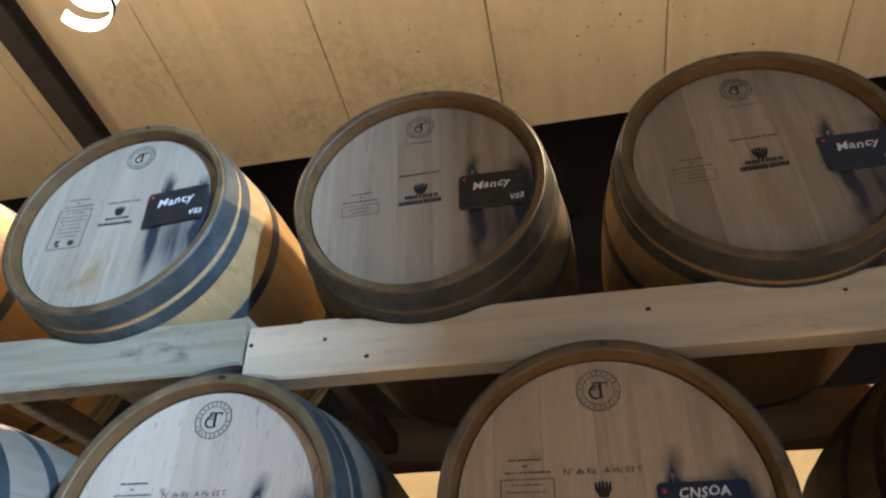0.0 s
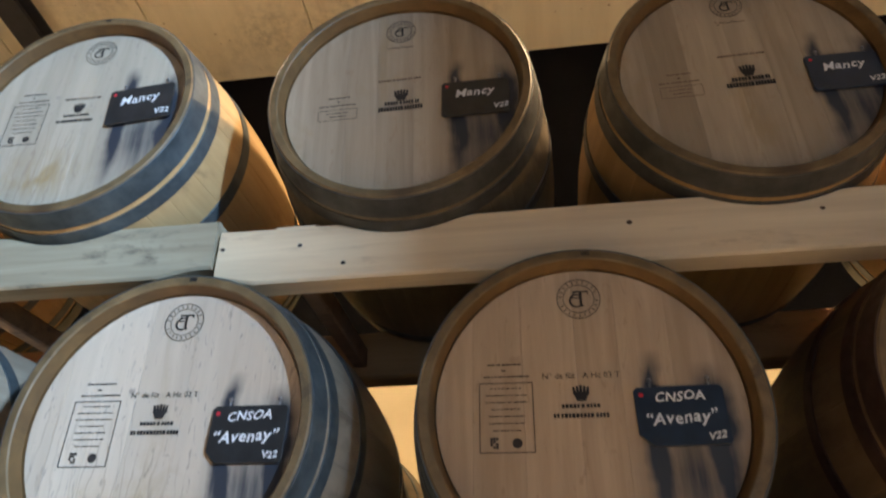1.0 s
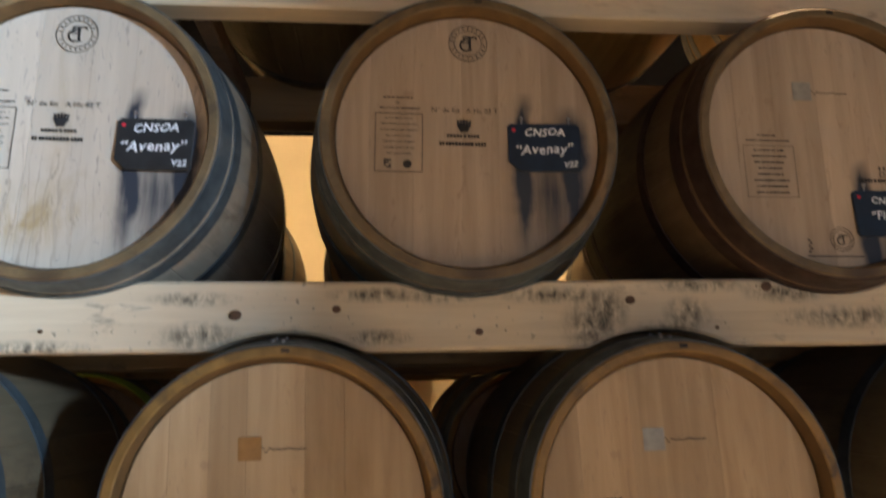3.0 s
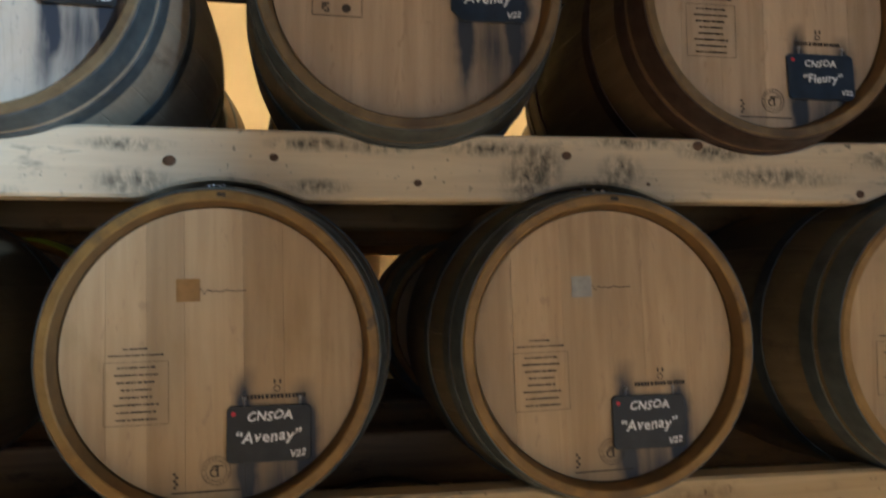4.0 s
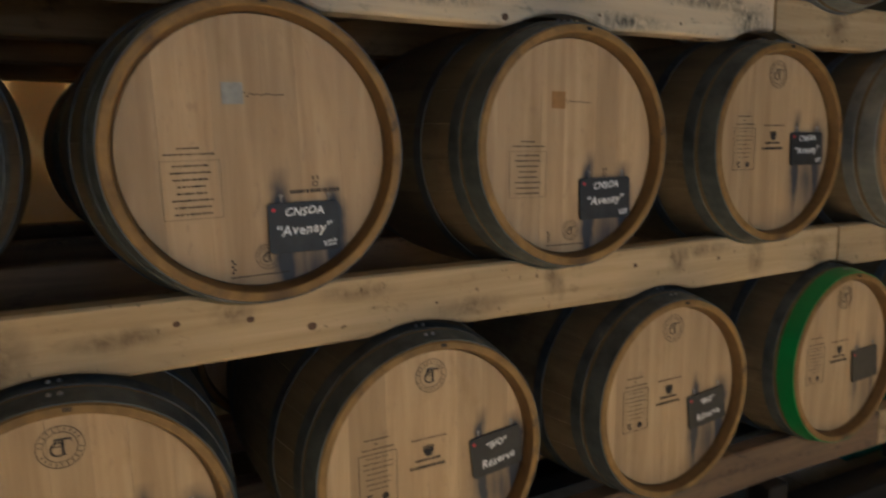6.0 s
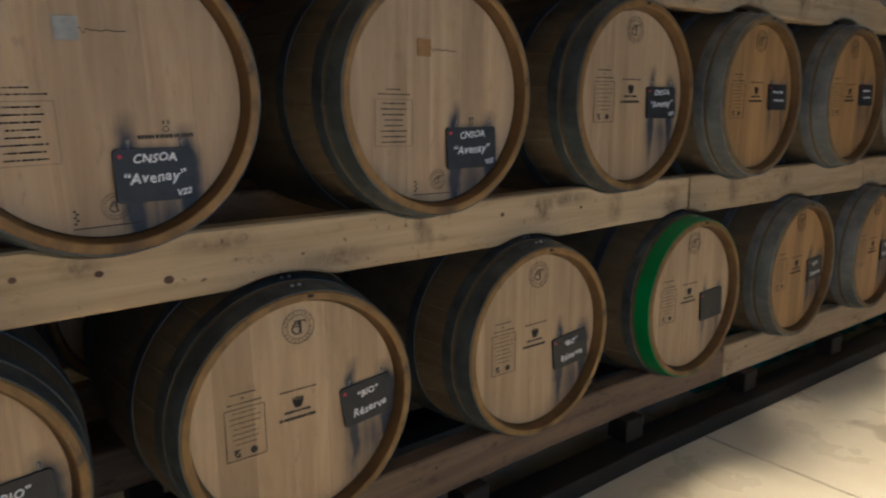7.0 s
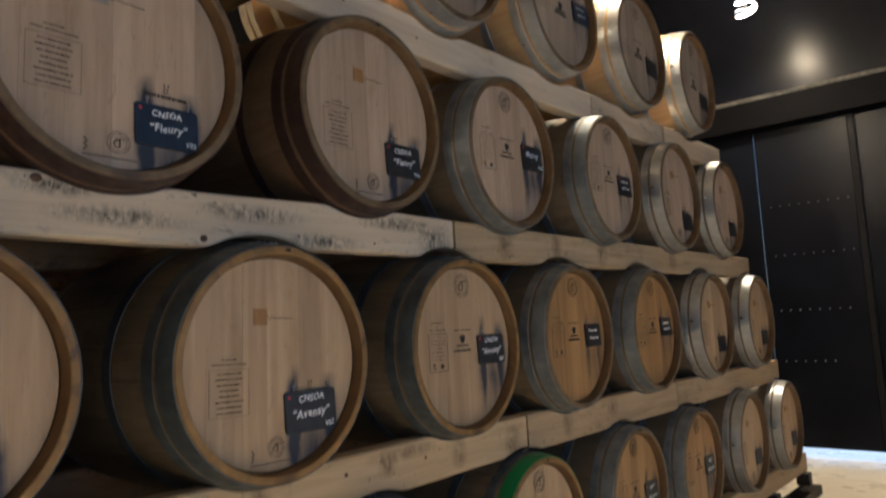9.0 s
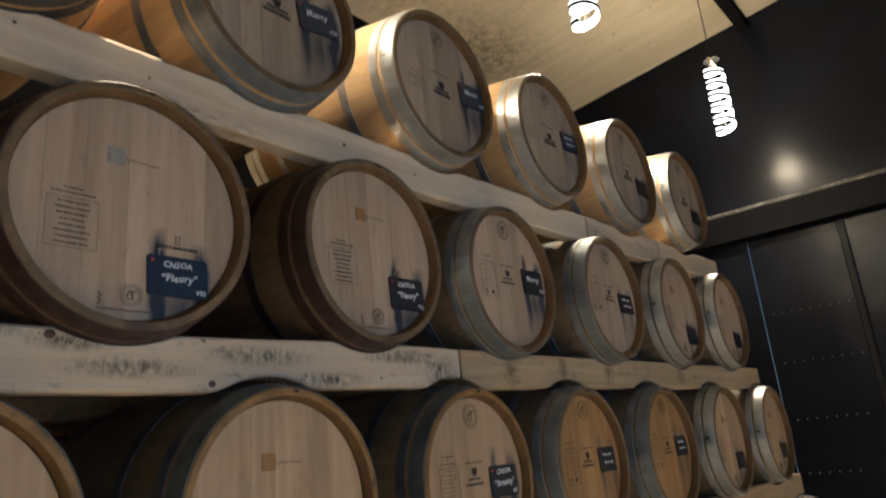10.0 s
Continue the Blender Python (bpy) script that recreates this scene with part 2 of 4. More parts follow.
# ---- barrel ----
LENGTH, R_END, R_BILGE = 0.90, 0.299, 0.348
HEAD_R, RECESS = 0.269, 0.034
INK = plain("stamp_ink", (0.02, 0.017, 0.017), 0.7, 0.3, 40)
PRINT = plain("worn_ink", (0.032, 0.025, 0.023), 0.7, 0.4, 60)
FAINT = plain("faded_ink", (0.13, 0.085, 0.06), 0.7, 0.3, 40)
SLATE = plain("slate", (0.022, 0.023, 0.025), 0.5, 0.35, 25)
# black slate with the blue sky's reflection put into its colour
SKYSLATE = plain("blue_slate", (0.018, 0.032, 0.062), 0.35, 0.25, 25)
CHALK = plain("chalk", (0.8, 0.82, 0.86), 0.9, 0.15, 90)
RED = plain("red_dot", (0.6, 0.03, 0.05), 0.5, 0.1)
KNOT = plain("knot_wood", (0.10, 0.05, 0.025), 0.6, 0.4, 60)
STEEL = plain("zinc_steel", (0.3, 0.3, 0.32), 0.35, 0.2, 60, 0.9)
TAPE = plain("brown_sticker", (0.3, 0.16, 0.05), 0.6, 0.2, 40)
SILVER = plain("silver_sticker", (0.34, 0.32, 0.28), 0.5, 0.2, 40, 0.3)


def radius(s):
    u = (s - LENGTH / 2) / (LENGTH / 2)
    return R_BILGE - (R_BILGE - R_END) * u * u


def lathe(bm, profile, steps=64):
    """Turns (s, r) pairs round the barrel's axis, which runs along y."""
    rings = [[bm.verts.new((r * math.sin(2 * math.pi * i / steps), s, r * math.cos(2 * math.pi * i / steps))) for i in range(steps)] for s, r in profile]
    for a, b in zip(rings, rings[1:]):
        for i in range(steps):
            j = (i + 1) % steps
            bm.faces.new((a[i], a[j], b[j], b[i]))
    return bm


def stave_meshes(seed, count=26, mat=STAVE):
    rnd = random.Random(seed)
    widths = [rnd.uniform(0.75, 1.3) for _ in range(count)]
    total, at, out = sum(widths), 0.0, []
    for w in widths:
        a0, a1 = 2 * math.pi * at / total, 2 * math.pi * (at + w) / total
        at += w
        bm = bmesh.new()
        cols = []
        lift = rnd.uniform(-0.0004, 0.0004)
        for t, dip in ((0, 0.0009), (0.012, 0.0), (0.05, -0.0001), (0.5, -0.0001), (0.95, -0.0001), (0.988, 0.0), (1, 0.0009)):
            ang = a0 + (a1 - a0) * t
            cols.append([])
            for i in range(11):
                s = 0.012 + (LENGTH - 0.024) * i / 10
                r = radius(s) - dip + lift
                cols[-1].append(bm.verts.new((r * math.sin(ang), s, r * math.cos(ang))))
        for c, d in zip(cols, cols[1:]):
            for i in range(10):
                bm.faces.new((c[i], d[i], d[i + 1], c[i + 1]))
        out.append(mesh_of("stave", bm, mat, True))
    return out


def banded(profile, steps=80):
    """Turned bands with crisp edges between them."""
    return lathe(bmesh.new(), profile, steps)


def crisp(me):
    me.set_sharp_from_angle(angle=radians(28))
    return me


def chime_mesh(front, mat):
    lo, sign = (0.0, 1) if front else (LENGTH, -1)
    prof = [(0.02, R_END + 0.0012), (0.004, R_END), (0.0005, R_END - 0.0035), (0.0, R_END - 0.018), (0.0025, R_END - 0.0205)]
    return crisp(mesh_of("chime", banded([(lo + sign * s, r) for s, r in prof]), mat, True))


def croze_mesh(front):
    lo, sign = (0.0, 1) if front else (LENGTH, -1)
    prof = [(0.0025, R_END - 0.0205), (RECESS - 0.006, HEAD_R + 0.0025), (RECESS - 0.003, HEAD_R + 0.0032), (RECESS + 0.013, HEAD_R + 0.003)]
    return crisp(mesh_of("croze", banded([(lo + sign * s, r) for s, r in prof]), SHADEDCROZE, True))


def hoop_mesh(s0, s1, mat):
    t, c = 0.0024, 0.0009
    prof = [(s0, radius(s0) - 0.002), (s0, radius(s0) + t - c), (s0 + c, radius(s0) + t), (s1 - c, radius(s1) + t), (s1, radius(s1) + t - c), (s1, radius(s1) - 0.002)]
    return crisp(mesh_of("hoop", banded(prof, 96), mat, True))


def rivet_mesh(s):
    bm = bmesh.new()
    for da in (-0.03, 0.03):
        bmesh.ops.create_uvsphere(bm, u_segments=8, v_segments=5, radius=0.005, matrix=Matrix.Translation(((radius(s) + 0.003) * math.sin(da), s, (radius(s) + 0.003) * math.cos(da))))
    return mesh_of("rivets", bm, STEEL, True)


def board_loops(seed):
    rnd = random.Random(seed)
    cuts, x = [-HEAD_R], -HEAD_R + rnd.uniform(0.05, 0.08)
    while x < HEAD_R - 0.04:
        cuts.append(x)
        x += rnd.uniform(0.065, 0.105)
    cuts.append(HEAD_R)
    loops = []
    for a, b in zip(cuts, cuts[1:]):
        a2, b2 = a + 0.0002, b - 0.0002
        t0, t1 = math.acos(max(-1, min(1, a2 / HEAD_R))), math.acos(max(-1, min(1, b2 / HEAD_R)))
        up = [(HEAD_R * math.cos(t0 + (t1 - t0) * i / 11), HEAD_R * math.sin(t0 + (t1 - t0) * i / 11)) for i in range(12)]
        loops.append((up + [(x, -z) for x, z in reversed(up)], RECESS + rnd.uniform(-0.0005, 0.0005)))
    return loops


def board_meshes(seed, mat):
    out = []
    for pts, y in board_loops(seed):
        bm = bmesh.new()
        front = [bm.verts.new((x, y, z)) for x, z in pts]
        back = [bm.verts.new((x, y + 0.015, z)) for x, z in pts]
        bm.faces.new(front)
        bm.faces.new(list(reversed(back)))
        for i in range(len(pts)):
            j = (i + 1) % len(pts)
            bm.faces.new((front[i], front[j], back[j], back[i]))
        out.append(mesh_of("head_board", bm, mat))
    return out


def back_mesh():
    bm = bmesh.new()
    lathe(bm, [(LENGTH - RECESS, 0.001), (LENGTH - RECESS, HEAD_R), (LENGTH - RECESS - 0.015, HEAD_R)], 48)
    return mesh_of("back_head", bm, HEAD)


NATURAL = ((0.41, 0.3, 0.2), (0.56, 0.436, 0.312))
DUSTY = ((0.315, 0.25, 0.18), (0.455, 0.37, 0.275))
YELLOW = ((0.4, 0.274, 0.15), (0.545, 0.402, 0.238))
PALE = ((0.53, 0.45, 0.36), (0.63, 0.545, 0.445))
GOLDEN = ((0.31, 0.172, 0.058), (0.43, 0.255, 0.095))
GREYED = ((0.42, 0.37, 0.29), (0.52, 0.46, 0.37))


def stained_head(name, u, v, w, h, strength, tone=None, flecks=0.35):
    """Oak head with the blue-black marks that the iron hooks of a tag leave in the wood."""
    m, n, l, b, out = wood(name, *(tone or NATURAL), (30, 10, 2.0), 0.55, even=0.5 if tone in (PALE, GREYED) else -0.25)
    # ray flecks
    f = noisy(n, l, coords(n, l, (95, 10, 19) if flecks > 0.4 else (60, 10, 14)), 1.0, 3, 0.5, 1.6)
    k = ramp(n, [(0.62, (0, 0, 0)), (0.7, (1, 1, 1))])
    l.new(f, k.inputs[0])
    half = n.new("ShaderNodeMath")
    half.operation = "MULTIPLY"
    l.new(k.outputs[0], half.inputs[0])
    half.inputs[1].default_value = flecks
    out = mixed(n, l, out, (0.34, 0.29, 0.25) if flecks > 0.4 else (0.3, 0.2, 0.13), half.outputs[0])
    ys = ramp(n, [(0.58, (0, 0, 0)), (0.8, (0.5, 0.5, 0.5))])
    shift = n.new("ShaderNodeVectorMath")
    shift.operation = "ADD"
    l.new(coords(n, l, (9, 3, 4.5)), shift.inputs[0])
    shift.inputs[1].default_value = (u * 90, 0, v * 140)
    l.new(noisy(n, l, shift.outputs[0], 1.0, 5, 0.6, 0.5), ys.inputs[0])
    out = mixed(n, l, out, (0.3, 0.2, 0.07), ys.outputs[0])
    sep = n.new("ShaderNodeSeparateXYZ")
    l.new(coords(n, l), sep.inputs[0])

    def op(kind, a, b_, c_=None, clamp=False):
        x = n.new("ShaderNodeMath")
        x.operation, x.use_clamp = kind, clamp
        for i, val in enumerate((a, b_, c_)):
            if val is None:
                continue
            if isinstance(val, (int, float)):
                x.inputs[i].default_value = val
            else:
                l.new(val, x.inputs[i])
        return x.outputs[0]

    wob = op("MULTIPLY_ADD", noisy(n, l, coords(n, l, (9, 9, 9)), 1.0, 3), 0.05, -0.025)
    fine = noisy(n, l, coords(n, l, (70, 10, 5)), 1.0, 5, 0.6)
    gx = op("ADD", sep.outputs["X"], wob)

    def streak(u0, lo, hi, wide, soft, top=None):
        side = op("SUBTRACT", 1.0, op("DIVIDE", op("ABSOLUTE", op("SUBTRACT", gx, u0), None), wide), None, True)
        up = op("DIVIDE", op("SUBTRACT", hi, sep.outputs["Z"]), top or soft, None, True)
        dn = op("DIVIDE", op("SUBTRACT", sep.outputs["Z"], lo), soft, None, True)
        return op("MULTIPLY", op("MULTIPLY", side, up), dn)

    marks = [streak(u - w * 0.3, v - 0.02, v + h * 0.5 + 0.075, 0.022, 0.07), streak(u - w * 0.28, v - h * 0.5 - 0.2, v + 0.03, 0.032, 0.17, 0.03),
             streak(u + w * 0.42, v - h * 0.5 - 0.19, v + h * 0.5 + 0.05, 0.034, 0.17, 0.07), streak(u + w * 0.1, v - h * 0.5 - 0.21, v + h * 0.6, w * 0.7, 0.15)]
    total = op("MULTIPLY", marks[3], 0.55)
    for s in marks[:3]:
        total = op("MAXIMUM", total, s)
    total = op("MULTIPLY", op("MULTIPLY", total, op("MULTIPLY_ADD", fine, 1.5, 0.45)), strength, None, True)
    if flecks > 0.4:
        # ochre run-off low on the head and a wavy figure in the boards
        low = op("MULTIPLY", streak(-0.05, -0.25, -0.09, 0.16, 0.06), op("MULTIPLY_ADD", noisy(n, l, coords(n, l, (24, 10, 9)), 1.0, 5, 0.65, 0.8), 4.0, -1.75, True))
        out = mixed(n, l, out, (0.33, 0.21, 0.05), op("MULTIPLY", low, 0.75))
        wave = n.new("ShaderNodeTexWave")
        wave.inputs["Scale"].default_value, wave.inputs["Distortion"].default_value = 5.0, 9.0
        wave.inputs["Detail"].default_value, wave.inputs["Detail Scale"].default_value = 3.0, 1.6
        l.new(coords(n, l, (3.0, 1, 0.8)), wave.inputs["Vector"])
        fig = op("MULTIPLY_ADD", wave.outputs["Fac"], 7.0, -6.1, True)
        patch = op("MULTIPLY_ADD", noisy(n, l, coords(n, l, (5, 5, 4)), 1.0, 2), 5.0, -2.4, True)
        out = mixed(n, l, out, (0.28, 0.21, 0.16), op("MULTIPLY", op("MULTIPLY", fig, patch), 0.55))
    out = mixed(n, l, out, (0.035, 0.04, 0.055), total)
    l.new(out, b.inputs["Base Color"])
    return m


# ---- writing ----
def text_mesh(words, size, mat, bold=0.0, align="CENTER", slant=0.0):
    cu = bpy.data.curves.new("writing", "FONT")
    cu.body, cu.size, cu.align_x, cu.align_y, cu.offset, cu.resolution_u = words, size, align, "CENTER", bold, 2
    cu.shear, cu.space_character = slant, 1.08 if slant else 1.0
    ob = bpy.data.objects.new("writing", cu)
    scene.collection.objects.link(ob)
    me = bpy.data.meshes.new_from_object(ob.evaluated_get(bpy.context.evaluated_depsgraph_get()))
    bpy.data.objects.remove(ob)
    me.transform(Matrix.Rotation(radians(90), 4, "X"))
    me.materials.clear()
    me.materials.append(mat)
    return me


def flat(bm, pts, y, thick=0.0006):
    """A thin plate with the outline pts, its face at y."""
    f = [bm.verts.new((x, y, z)) for x, z in pts]
    b = [bm.verts.new((x, y + thick, z)) for x, z in pts]
    bm.faces.new(f)
    for i in range(len(pts)):
        j = (i + 1) % len(pts)
        bm.faces.new((f[i], f[j], b[j], b[i]))


def bar(bm, x0, x1, z, h, y):
    flat(bm, [(x0, z - h / 2), (x1, z - h / 2), (x1, z + h / 2), (x0, z + h / 2)], y)


def dashes(bm, x0, x1, z, h, y, rnd):
    """A line of words that cannot be read."""
    x = x0
    while x < x1 - 0.002:
        w = min(rnd.uniform(0.003, 0.009), x1 - x)
        bar(bm, x, x + w, z, h * rnd.uniform(0.75, 1.05), y)
        x += w + rnd.choice((0.0011, 0.0011, 0.0028))


def ring(bm, u, v, r0, r1, y, steps=40):
    for i in range(steps):
        a, b = 2 * math.pi * i / steps, 2 * math.pi * (i + 1) / steps
        flat(bm, [(u + r * math.cos(t), v + r * math.sin(t)) for r, t in ((r0, a), (r1, a), (r1, b), (r0, b))], y)


def disc(bm, u, v, r, y, steps=20):
    flat(bm, [(u + r * math.cos(2 * math.pi * i / steps), v + r * math.sin(2 * math.pi * i / steps)) for i in range(steps)], y)


FACE = RECESS - 0.0016


def emblem(u, v, r, mat):
    """Round stamp of two rings with a plain figure inside."""
    bm = bmesh.new()
    ring(bm, u, v, r * 0.965, r, FACE)
    ring(bm, u, v, r * 0.69, r * 0.72, FACE)
    for i in range(22):
        a = 2 * math.pi * (i + 0.5) / 22
        if i % 11:
            ring_r = r * 0.84
            c, s = math.cos(a), math.sin(a)
            q = [(-0.022 * r, -0.06 * r), (0.022 * r, -0.06 * r), (0.022 * r, 0.06 * r), (-0.022 * r, 0.06 * r)]
            flat(bm, [(u + ring_r * c + p * -s + k * c, v + ring_r * s + p * c + k * s) for p, k in q], FACE)
    for i in range(12):
        a, b = radians(50 + 23 * i), radians(50 + 23 * (i + 1))
        thin, wide = 0.3 - 0.05 * math.sin(math.pi * i / 12), 0.3 - 0.05 * math.sin(math.pi * (i + 1) / 12)
        flat(bm, [(u - 0.1 * r + k * r * math.cos(t), v - 0.1 * r + k * r * math.sin(t)) for k, t in ((thin, a), (0.35, a), (0.35, b), (wide, b))], FACE)
    bar(bm, u - 0.24 * r, u + 0.46 * r, v + 0.35 * r, 0.075 * r, FACE - 0.0004)
    for side in (-0.24, 0.41):
        bar(bm, u + side * r, u + (side + 0.05) * r, v + 0.29 * r, 0.16 * r, FACE - 0.0005)
    bar(bm, u + 0.04 * r, u + 0.16 * r, v - 0.02 * r, 0.72 * r, FACE - 0.0006)
    bar(bm, u - 0.02 * r, u + 0.22 * r, v - 0.37 * r, 0.05 * r, FACE - 0.0005)
    bar(bm, u - 0.32 * r, u + 0.06 * r, v + 0.04 * r, 0.05 * r, FACE - 0.0003)
    return mesh_of("emblem_stamp", bm, mat)


def crest(u, v, mat, k=1.0):
    bm = bmesh.new()
    for i in (-2, -1, 0, 1, 2):
        x, top = u + k * 0.0048 * i, v + k * (0.0125 - 0.0012 * abs(i))
        flat(bm, [(x - 0.0024 * k, v), (x + 0.0024 * k, v), (x + k * (0.0008 * i + 0.0016), top), (x + k * (0.0008 * i - 0.0016), top)], FACE)
    bar(bm, u - 0.0125 * k, u + 0.0125 * k, v - 0.0005 * k, 0.003 * k, FACE - 0.0005)
    flat(bm, [(u - 0.0115 * k, v - 0.0015 * k), (u - 0.0065 * k, v - 0.0125 * k), (u + 0.0065 * k, v - 0.0125 * k), (u + 0.0115 * k, v - 0.0015 * k)], FACE - 0.0004)
    return mesh_of("crest_stamp", bm, mat)


def name_bars(rows, mat):
    """Stamped names, kept as plain bars."""
    bm = bmesh.new()
    rnd = random.Random(5)
    for x0, x1, z, h in rows:
        x = x0
        while x < x1 - 0.002:
            w = rnd.uniform(0.0038, 0.0056)
            bar(bm, x, min(x + w, x1), z, h * 0.82, FACE)
            x += w + rnd.choice((0.0016, 0.0016, 0.0016, 0.0034))
    return mesh_of("name_stamp", bm, mat)


def label_box(x0, x1, z0, z1, lines, marks, heading, mat, frame_w=0.0016, line_h=0.0021):
    bm = bmesh.new()
    rnd = random.Random(9)
    if frame_w:
        for a, b, z in ((x0, x1, z1), (x0, x1, z0)):
            bar(bm, a, b, z, frame_w, FACE)
        for x in (x0, x1):
            bar(bm, x - frame_w / 2, x + frame_w / 2, (z0 + z1) / 2, z1 - z0, FACE - 0.0004)
    low = z0 + (0.034 if marks else 0.006)
    for i in range(lines):
        z = z1 - 0.01 - (z1 - 0.014 - low) * i / max(lines - 1, 1)
        half = (x1 - x0) * rnd.uniform(0.2, 0.41)
        mid = (x0 + x1) / 2
        dashes(bm, mid - half, mid + half, z, line_h, FACE, rnd)
    if marks:
        for i in range(3):
            for j in range(4):
                if (i * 3 + j * 5) % 4:
                    bar(bm, x0 + 0.018 + 0.005 * i, x0 + 0.0222 + 0.005 * i, z0 + 0.009 + 0.005 * j, 0.0042, FACE)
        disc(bm, x1 - 0.03, z0 + 0.016, 0.0088, FACE)
    for i, (a, b) in enumerate(heading):
        dashes(bm, a, b, z1 + 0.012 + 0.0115 * (len(heading) - 1 - i), 0.0032, FACE, rnd)
    return mesh_of("label_stamp", bm, mat)


def scrawl(u0, u1, v, mat, h=0.005):
    """A thin signature that cannot be read."""
    bm = bmesh.new()
    rnd = random.Random(2)
    steps = 26
    pts = [(u0 + (u1 - u0) * i / steps, v + h * rnd.uniform(-1, 1) * (1 - i / steps)) for i in range(steps + 1)]
    for (xa, za), (xb, zb) in zip(pts, pts[1:]):
        flat(bm, [(xa, za - 0.0009), (xb, zb - 0.0009), (xb, zb + 0.0009), (xa, za + 0.0009)], FACE)
    return mesh_of("signature_stamp", bm, mat)


def text_at(words, size, u, v, mat, y=None, slant=0.0):
    me = text_mesh(words, size, mat)
    me.transform(Matrix.Translation((u, FACE - 0.0002 if y is None else y, v)) @ Matrix.Rotation(radians(slant), 4, "Y"))
    return me


STAMPS = {}


def stamps(kind):
    """Meshes of the stamps on a head: kind a, b, c or far."""
    if kind not in STAMPS:
        if kind[0] == "a":
            out = [emblem(0, 0.21, 0.041, INK), crest(-0.01, 0.026, INK, 1.15), name_bars([(-0.045, 0.025, 0.003, 0.008), (-0.06, 0.038, -0.014, 0.0095)], INK),
                   label_box(-0.19, -0.095, -0.076, 0.048, 7, True, [(-0.175, -0.112), (-0.15, -0.138), (-0.182, -0.1)], PRINT)]
            if kind in ("a2", "a3"):
                out.append(text_at("N\u00b0 de f\u00fbt   A Hc 0" + kind[1] + " T", 0.0155, -0.008, 0.058, INK))
            else:
                out.append(name_bars([(-0.055, 0.04, 0.056, 0.0055)], FAINT))
        elif kind[0] == "b":
            bm = bmesh.new()
            box(bm, (-0.068, FACE - 0.0006, 0.096), (-0.026, FACE + 0.001, 0.138), 0.0003)
            mark = bmesh.new()
            for x in (0.104, 0.114):
                bar(mark, x, x + 0.0035, -0.056, 0.008, FACE)
            ring(mark, 0.11, -0.069, 0.0045, 0.0062, FACE, 14)
            bar(mark, -0.078, 0.043, -0.248, 0.0022, FACE)
            for i in range(5):
                bar(mark, -0.075 + 0.004 * (i % 2), -0.07 + 0.004 * (i % 2), -0.214 - 0.006 * i, 0.0042, FACE)
            out = [mesh_of("square_sticker", bm, SILVER if kind == "b1" else TAPE), scrawl(-0.026, 0.056, 0.114, INK), emblem(0.0, -0.212, 0.026, INK), mesh_of("maker_stamp", mark, INK),
                   name_bars([(0.055, 0.165, -0.083, 0.0095)], PRINT), label_box(-0.193, -0.082, -0.123, -0.01, 8, False, [(-0.16, -0.118), (-0.185, -0.09)], INK, 0.0006, 0.0036)]
        else:
            out = [emblem(0, 0.205, 0.036, INK), scrawl(-0.035, 0.03, 0.152, FAINT, 0.006), crest(0.002, 0.003, INK, 1.3), name_bars([(-0.036, 0.043, -0.02, 0.0125), (-0.05, 0.055, -0.036, 0.0145)], INK),
                   name_bars([(-0.052, 0.05, 0.05, 0.006)], FAINT), label_box(-0.19, -0.1, -0.052, -0.022, 2, False, [(-0.17, -0.115), (-0.148, -0.14), (-0.19, -0.1)], INK if kind == "c1" else FAINT, 0.0009)]
        STAMPS[kind] = out
    return STAMPS[kind]


